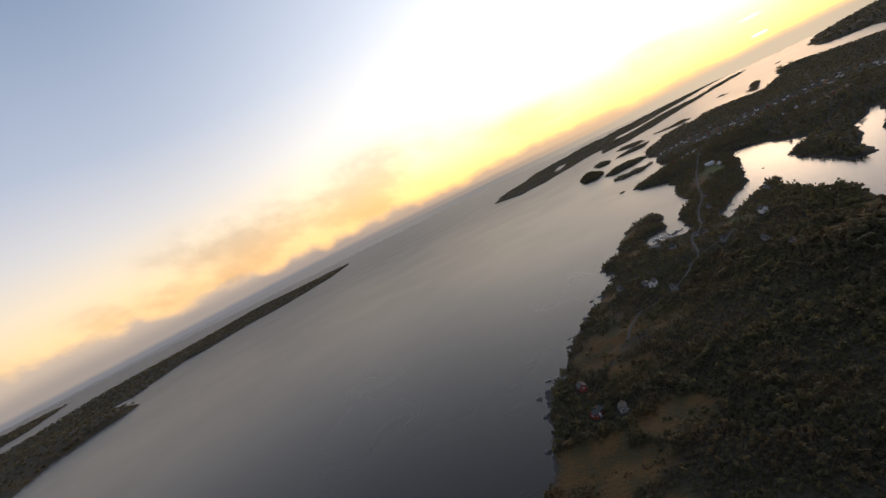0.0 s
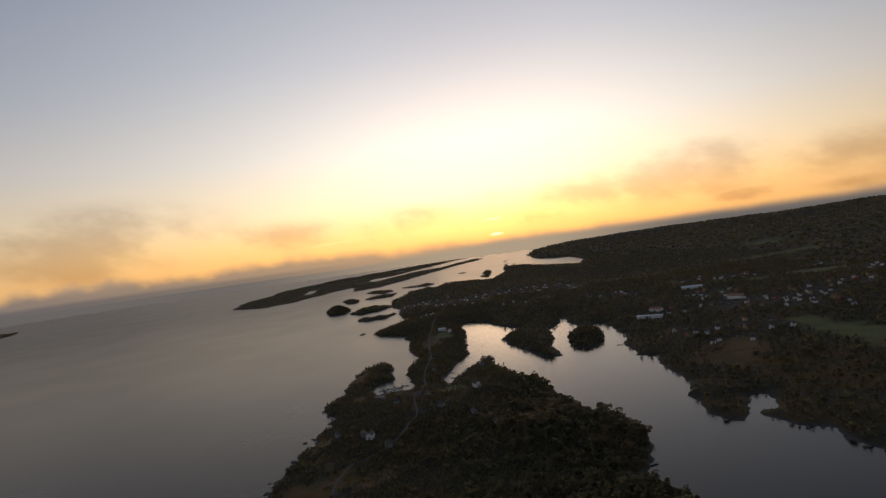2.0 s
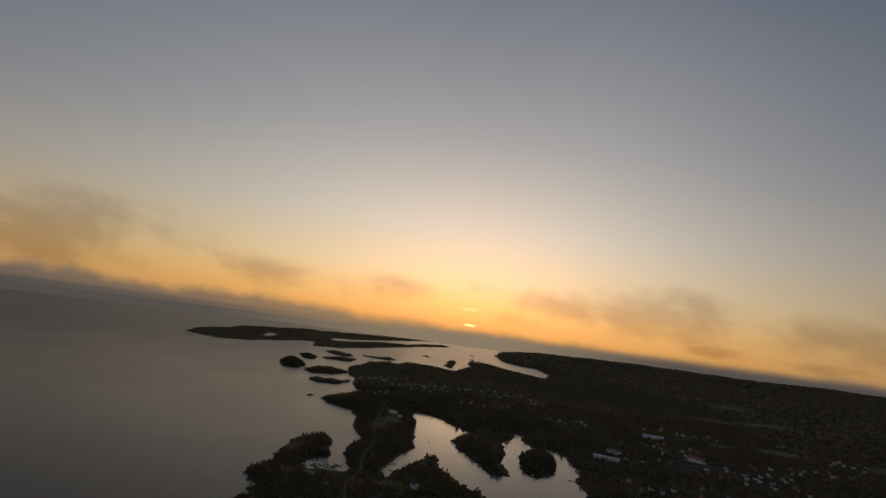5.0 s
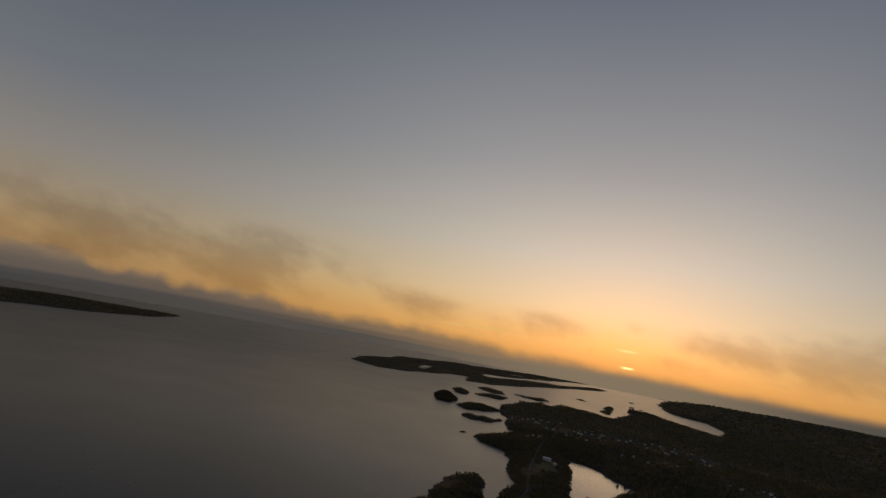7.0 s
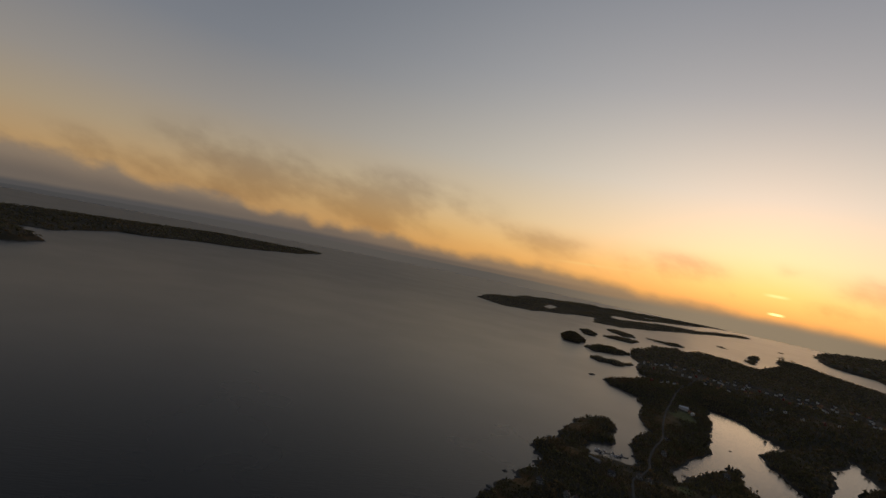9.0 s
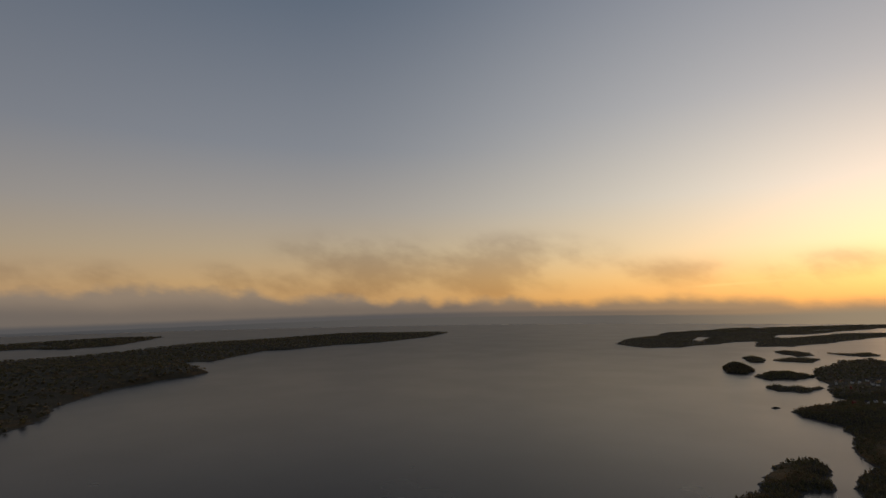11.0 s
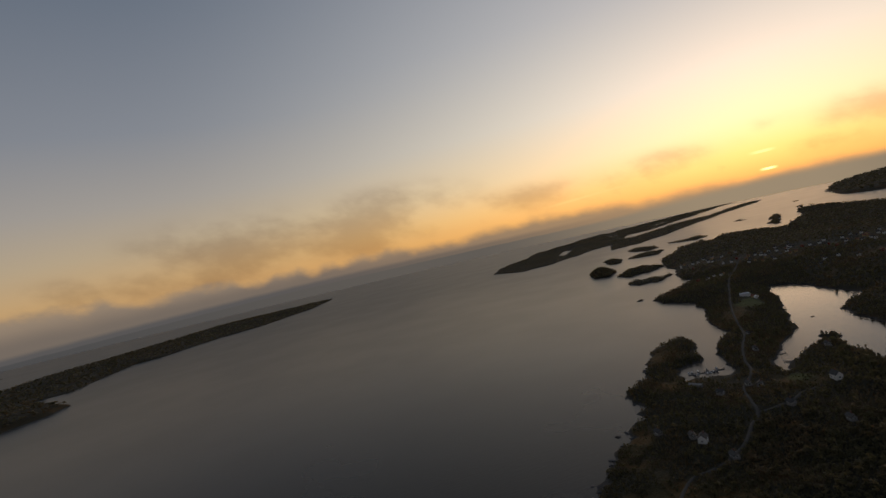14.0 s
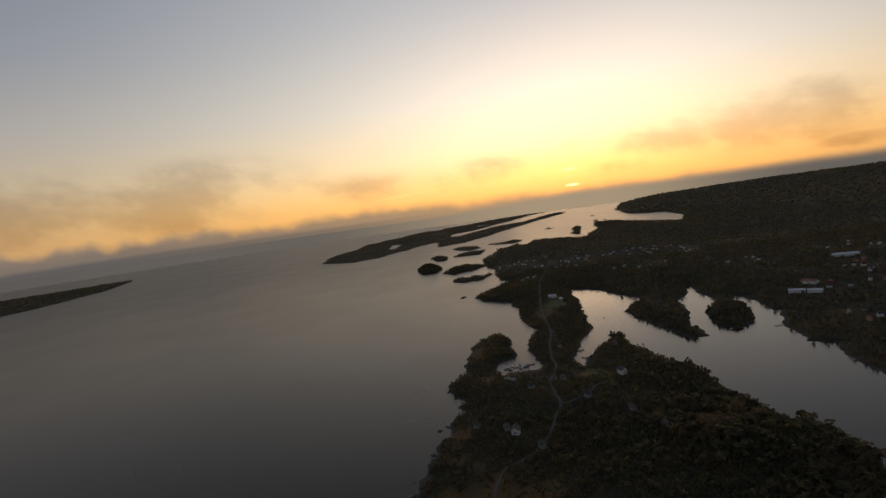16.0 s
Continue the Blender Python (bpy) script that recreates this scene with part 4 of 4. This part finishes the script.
rng_b = random.Random(21)
for k in range(26):
    yy = rng_b.uniform(240, 640)
    line = np.linspace(-150, -40, 221)
    d_line = ON_MAINLAND(line, np.full(221, yy))
    xx = line[int(np.argmax(d_line > 0))]
    make_boulder(xx + rng_b.uniform(-3, 1.5), yy, rng_b.uniform(0.8, 2.4), k, STONE if 322 < yy < 345 else BARK_ROCK, "dark wet boulder at the water's edge")
for k in range(9):
    make_boulder(-108 + rng_b.uniform(-5, 5), 332 + rng_b.uniform(-5, 5), rng_b.uniform(1.2, 2.6), 50 + k, STONE, "pale grey stone block at the landing")

# ---- trees ----
def leaf_cloud(rng, many, shape, size, tall, upward=0.0):
    """Tilted leaf clumps, a quad each, filling a ragged crown: (verts, faces)."""
    vs, fs = [], []
    lobes = [(rng.uniform(-0.5, 0.5), rng.uniform(-0.5, 0.5), rng.uniform(0.4, 0.85)) for _ in range(5)]
    for _ in range(many):
        a = rng.uniform(0, 2 * math.pi)
        if shape == "conifer":
            t = rng.random() ** 0.8
            rad = 0.23 * tall * (1 - t) ** 0.85 * (0.65 + 0.5 * rng.random()) + 0.02 * tall
            c = Vector((rad * math.cos(a), rad * math.sin(a), tall * (0.12 + 0.86 * t)))
            tilt = Vector((math.cos(a) * 0.6, math.sin(a) * 0.6, 0.9))
        else:
            lx, ly, lz = rng.choice(lobes)
            q = Vector((rng.gauss(0, 1), rng.gauss(0, 1), rng.gauss(0, 1))).normalized() * (0.19 * tall * rng.uniform(0.75, 1.15))
            c = Vector((lx * tall * 0.4 + q.x, ly * tall * 0.4 + q.y, lz * tall + q.z * 0.85))
            tilt = q.normalized() + Vector((0, 0, 0.35))
        tilt = (tilt + Vector((rng.gauss(0, 0.45), rng.gauss(0, 0.45), rng.gauss(0, 0.45) + upward))).normalized()
        u = tilt.orthogonal().normalized()
        v = tilt.cross(u)
        s = size * tall * rng.uniform(0.7, 1.3)
        b = len(vs)
        for du, dv in ((-1, -0.7), (1, -0.9), (0.8, 0.9), (-0.8, 0.8)):
            vs.append(c + u * du * s + v * dv * s + tilt * rng.uniform(-0.35, 0.35) * s)
        fs.append((b, b + 1, b + 2, b + 3))
    return vs, fs


def stem(tall, r):
    """A four-sided tapering trunk: (verts, faces)."""
    vs = [Vector((r * x, r * y, -0.5)) for x, y in ((1, 1), (-1, 1), (-1, -1), (1, -1))] + [Vector((0.3 * r * x, 0.3 * r * y, tall)) for x, y in ((1, 1), (-1, 1), (-1, -1), (1, -1))]
    return vs, [(0, 1, 5, 4), (1, 2, 6, 5), (2, 3, 7, 6), (3, 0, 4, 7)]


def tree_shape(rng, many, shape, size, trunk=True, upward=0.0):
    vs, fs = leaf_cloud(rng, many, shape, size, 1.0, upward)
    if trunk:
        tv, tf = stem(0.7, 0.018)
        fs += [tuple(k + len(vs) for k in f) for f in tf]
        vs = vs + tv
    return np.array(vs), np.array(fs)


def forest(name, xs, ys, zs, talls, shapes, label, seed, broad=1.0):
    """One mesh of many trees, each a turned and sized copy of one of the shapes."""
    rng = np.random.default_rng(seed)
    pick = rng.integers(0, len(shapes), len(xs))
    turn = rng.uniform(0, 2 * np.pi, len(xs))
    wide = talls * rng.uniform(0.85, 1.35, len(xs)) * broad
    verts, faces, base = [], [], 0
    for k, (sv, sf) in enumerate(shapes):
        i = np.where(pick == k)[0]
        if not len(i):
            continue
        c, s = np.cos(turn[i])[:, None], np.sin(turn[i])[:, None]
        x = (sv[None, :, 0] * c - sv[None, :, 1] * s) * wide[i][:, None] + xs[i][:, None]
        y = (sv[None, :, 0] * s + sv[None, :, 1] * c) * wide[i][:, None] + ys[i][:, None]
        z = sv[None, :, 2] * talls[i][:, None] + zs[i][:, None]
        verts.append(np.stack([x, y, z], -1).reshape(-1, 3))
        faces.append((sf[None] + (np.arange(len(i)) * len(sv))[:, None, None]).reshape(-1, 4) + base)
        base += len(i) * len(sv)
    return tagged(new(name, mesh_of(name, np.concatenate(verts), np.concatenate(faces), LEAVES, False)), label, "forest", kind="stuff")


def built_up(x, y):
    """1 amid the houses of the villages, 0 in the open."""
    return cover(x, y, [(hx, hy, 1.1 * sx, 1.1 * sy) for hx, hy, sx, sy, _ in HAMLETS], 77)


def scatter(x0, x1, y0, y1, step, seed, field, least=3.0):
    """Jittered places on land, kept off roads, houses, fields and most of the heath."""
    rng = np.random.default_rng(seed)
    gx, gy = np.meshgrid(np.arange(x0, x1, step), np.arange(y0, y1, step))
    x = gx.ravel() + rng.uniform(-0.6, 0.6, gx.size) * step
    y = gy.ravel() + rng.uniform(-0.6, 0.6, gx.size) * step
    d = field(x, y)
    keep = d > least
    x, y, d = x[keep], y[keep], d[keep]
    wood = fractal(x, y, 70, 3, 81) + 0.56 + rng.uniform(-0.12, 0.12, len(x))
    wood = wood - 0.3 * built_up(x, y)
    wood = wood - 0.5 * cover(x, y, HEATH, 61) - 0.08 * ((x < 180) & (y < 640)) - 2.0 * (cover(x, y, FIELDS, 71) > 0.3) - 2.0 * (np.hypot((x + 16) / 27, (y - 604) / 32) < 1) - 2.0 * (np.hypot((x - 46) / 9, (y - 608) / 26) < 1)
    keep = wood > 0
    x, y, d = x[keep], y[keep], d[keep]
    keep = np.ones(len(x), bool)
    for line in ROAD_LINES:
        for a in range(0, len(line), 400):
            seg = line[a:a + 400]
            box_in = (x > seg[:, 0].min() - 8) & (x < seg[:, 0].max() + 8) & (y > seg[:, 1].min() - 8) & (y < seg[:, 1].max() + 8) & keep
            i = np.where(box_in)[0]
            if len(i):
                near = np.min(np.hypot(x[i][:, None] - seg[None, :, 0], y[i][:, None] - seg[None, :, 1]), 1)
                keep[i[near < 2.3]] = False
    for _, hx, hy, _ in HOUSES:
        keep &= np.hypot((x - hx) * 1.1, np.where(y < hy, (y - hy) * 0.5, y - hy)) > (4.6 if hy < 700 else 5.5)
    for hx, hy, r in ((356, 752, 13), (368, 735, 12), (529, 908, 18), (73, 922, 10), (84, 905, 7), (-30, 560, 7), (640, 548, 12), (497, 741, 11.8), (393, 783, 12.8)):
        keep &= np.hypot(x - hx, y - hy) > r
    x, y, d = x[keep], y[keep], d[keep]
    return x, y, height_of(x, y, d), rng


rng0 = random.Random(3)
NEAR = [tree_shape(rng0, 30, s, 0.095) for s in ("conifer", "broad", "conifer", "broad", "broad")]
MIDDLE = [tree_shape(rng0, 18, s, 0.135, True, 0.3) for s in ("conifer", "broad", "broad", "conifer")]
FINE = [tree_shape(rng0, 70, s, 0.07) for s in ("conifer", "broad", "conifer")]
# far clumps face upward to catch the sky, lifting them like haze
CLUMP = [tree_shape(rng0, 9, "broad", 0.22, False, 1.3) for _ in range(5)]

x, y, z, rng = scatter(-130, 180, 60, 470, 2.1, 11, ON_MAINLAND, 2.4)
tall = rng.uniform(1.0, 2.3, len(x)) * (1 + 1.1 * np.clip((x - 50) / 60, 0, 1)) * np.where(rng.random(len(x)) < 0.12, 1.9, 1.0) * (0.75 + 0.6 * (fractal(x, y, 60, 2, 91) + 0.5))
singles = [k for k in range(len(x)) if 170 < y[k] < 300 and -90 < x[k] < 40]
singles = singles[:: max(1, len(singles) // 260)][:280]
mask = np.ones(len(x), bool)
mask[singles] = False
forest("headland_forest", x[mask], y[mask], z[mask], tall[mask], NEAR, "dark mixed forest and scrub covering the headland", 1, 1.4)
lone = [(x[k], y[k], z[k], tall[k]) for k in singles]
x, y, z, rng = scatter(-320, 400, -1000, 60, 9, 19, ON_MAINLAND, 3)
keep = (y < -90) | (x < -140) | (x > 190)
forest("southern_forest", x[keep], y[keep], z[keep], rng.uniform(4, 7, keep.sum()), CLUMP, "dark mixed forest on the southern headland", 9)
x, y, z, rng = scatter(-140, 190, -90, 60, 2.9, 20, ON_MAINLAND, 1.2)
forest("hillside_forest", x, y, z, rng.uniform(1.5, 3.2, len(x)), NEAR, "dark mixed forest on the slope of the headland", 10, 1.4)
x, y, z, rng = scatter(-130, 180, 470, 1240, 2.9, 12, ON_MAINLAND, 2.0)
forest("isthmus_forest", x, y, z, rng.uniform(1.4, 3.2, len(x)) * np.where(rng.random(len(x)) < 0.14, 1.7, 1.0) * (1 + 0.5 * np.clip((x - 70) / 40, 0, 1) * (y < 680)), MIDDLE, "dark mixed trees along the isthmus", 2)
x, y, z, rng = scatter(180, 900, 60, 1240, 6.2, 13, ON_MAINLAND, 4.0)
forest("lagoon_forest", x, y, z, rng.uniform(2.4, 5.2, len(x)) * np.where(rng.random(len(x)) < 0.15, 1.5, 1.0) * (1 - 0.4 * built_up(x, y)), MIDDLE, "dark mixed forest round the lagoon and the village", 3, 1.2)
x, y, z, rng = scatter(-150, 1100, 1240, 2600, 9, 14, ON_MAINLAND, 2)
forest("coast_forest", x, y, z, rng.uniform(2.8, 5.6, len(x)) * (1 - 0.55 * built_up(x, y)), CLUMP, "dark forest on the far shore of the sound", 4, 1.3)
x, y, z, rng = scatter(900, 2600, -200, 1240, 18, 15, ON_MAINLAND, 3)
forest("inland_forest", x, y, z, rng.uniform(6, 10, len(x)), CLUMP, "dark forest inland of the village", 5, 1.5)
x, y, z, rng = scatter(500, 4800, 1240, 4800, 30, 16, ON_MAINLAND, 3)
keep = (x > 1100) | (y > 2600)
forest("distant_forest", x[keep], y[keep], z[keep], rng.uniform(7, 12, keep.sum()), CLUMP, "far dark woods under the horizon", 6, 1.8)
for isle, step, low, high, shapes in (("long_island", 11, 2.2, 4.6, CLUMP), ("western_island", 18, 4, 8, CLUMP), ("wooded_islet", 4.5, 4, 7, MIDDLE), ("low_islet", 5, 2, 3.6, MIDDLE),
                                      ("skerry", 6, 1.6, 3.4, MIDDLE), ("green_skerry", 6, 2, 4.2, MIDDLE), ("village_islet", 4.5, 2, 4.8, MIDDLE), ("scrub_islet", 4.5, 1.5, 3.4, MIDDLE),
                                      ("bar_islet", 6, 2, 4, MIDDLE), ("round_islet", 4, 2.5, 5, MIDDLE), ("sound_islet", 7, 3, 5, MIDDLE), ("tree_islet", 2.6, 2.4, 4.4, FINE), ("outer_island", 20, 6, 10, CLUMP)):
    ax, ay = island_axes(isle, 50)
    x, y, z, rng = scatter(ax[0], ax[-1] + 50, ay[0], ay[-1] + 50, step, 17, land_fields(isle), 1.2)
    forest(isle + "_trees", x, y, z, rng.uniform(low, high, len(x)), shapes, "dark trees covering an island", 7, 1.6 if step > 12 else 1.2)
# low juniper and heather bushes between the trees
rng = np.random.default_rng(23)
x, y = rng.uniform(-125, 150, 24000), rng.uniform(60, 1000, 24000)
d = ON_MAINLAND(x, y)
keep = (d > 1.0) & ((cover(x, y, HEATH, 61) > 0.2) | (d < 6)) & (fractal(x, y, 18, 3, 95) > 0.13)
for line in ROAD_LINES[:3]:
    keep &= np.min(np.hypot(x[:, None] - line[None, :, 0], y[:, None] - line[None, :, 1]), 1) > 3.2
x, y, d = x[keep], y[keep], d[keep]
BUSH = [tree_shape(rng0, 12, "broad", 0.2, False) for _ in range(4)]
forest("heath_scrub", x, y, height_of(x, y, d) - 0.5, rng.uniform(0.8, 2.1, len(x)), BUSH, "low dark juniper and heather scrub on rusty heath", 8, 1.3)


def make_tree(kind, seed):
    rng = random.Random(seed)
    conifer = kind == "spruce_tree"
    ob = tagged(new(kind), "dark green spruce with drooping boughs on the headland" if conifer else "low dark broadleaf tree with a ragged crown", "tree", group="trees of the headland")
    bm = bmesh.new()
    tube(bm, (0, 0, -0.4), (0.02, 0.01, 0.45), 0.028, 0.018), tube(bm, (0.02, 0.01, 0.45), (0.0, 0.03, 0.92), 0.018, 0.005)
    for k in range(7):
        a, h = rng.uniform(0, 6.28), rng.uniform(0.25, 0.75)
        r = 0.2 * (1.1 - h) if conifer else 0.24
        tube(bm, (0.01, 0.01, h), (r * math.cos(a), r * math.sin(a), h + (-0.03 if conifer else 0.14)), 0.008, 0.003, 4)
    part("trunk", bm, BARK, ob)
    vs, fs = leaf_cloud(rng, 120, "conifer" if conifer else "broad", 0.055, 1.0)
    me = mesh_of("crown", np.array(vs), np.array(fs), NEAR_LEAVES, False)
    crown = new("crown", me)
    crown.parent = ob
    return ob


kinds = [make_tree(k, s) for s, k in enumerate(("spruce_tree", "broadleaf_tree", "broadleaf_tree", "spruce_tree", "broadleaf_tree", "broadleaf_tree"))]
for k, (tx, ty, tz, th) in enumerate(lone):
    src = kinds[k % 6]
    m = pose(tx, ty, tz, 0, 0, (k * 137) % 360)
    target = src if k < 6 else copy_thing(src, m)
    target.matrix_basis = m
    target.scale = (th, th, th)
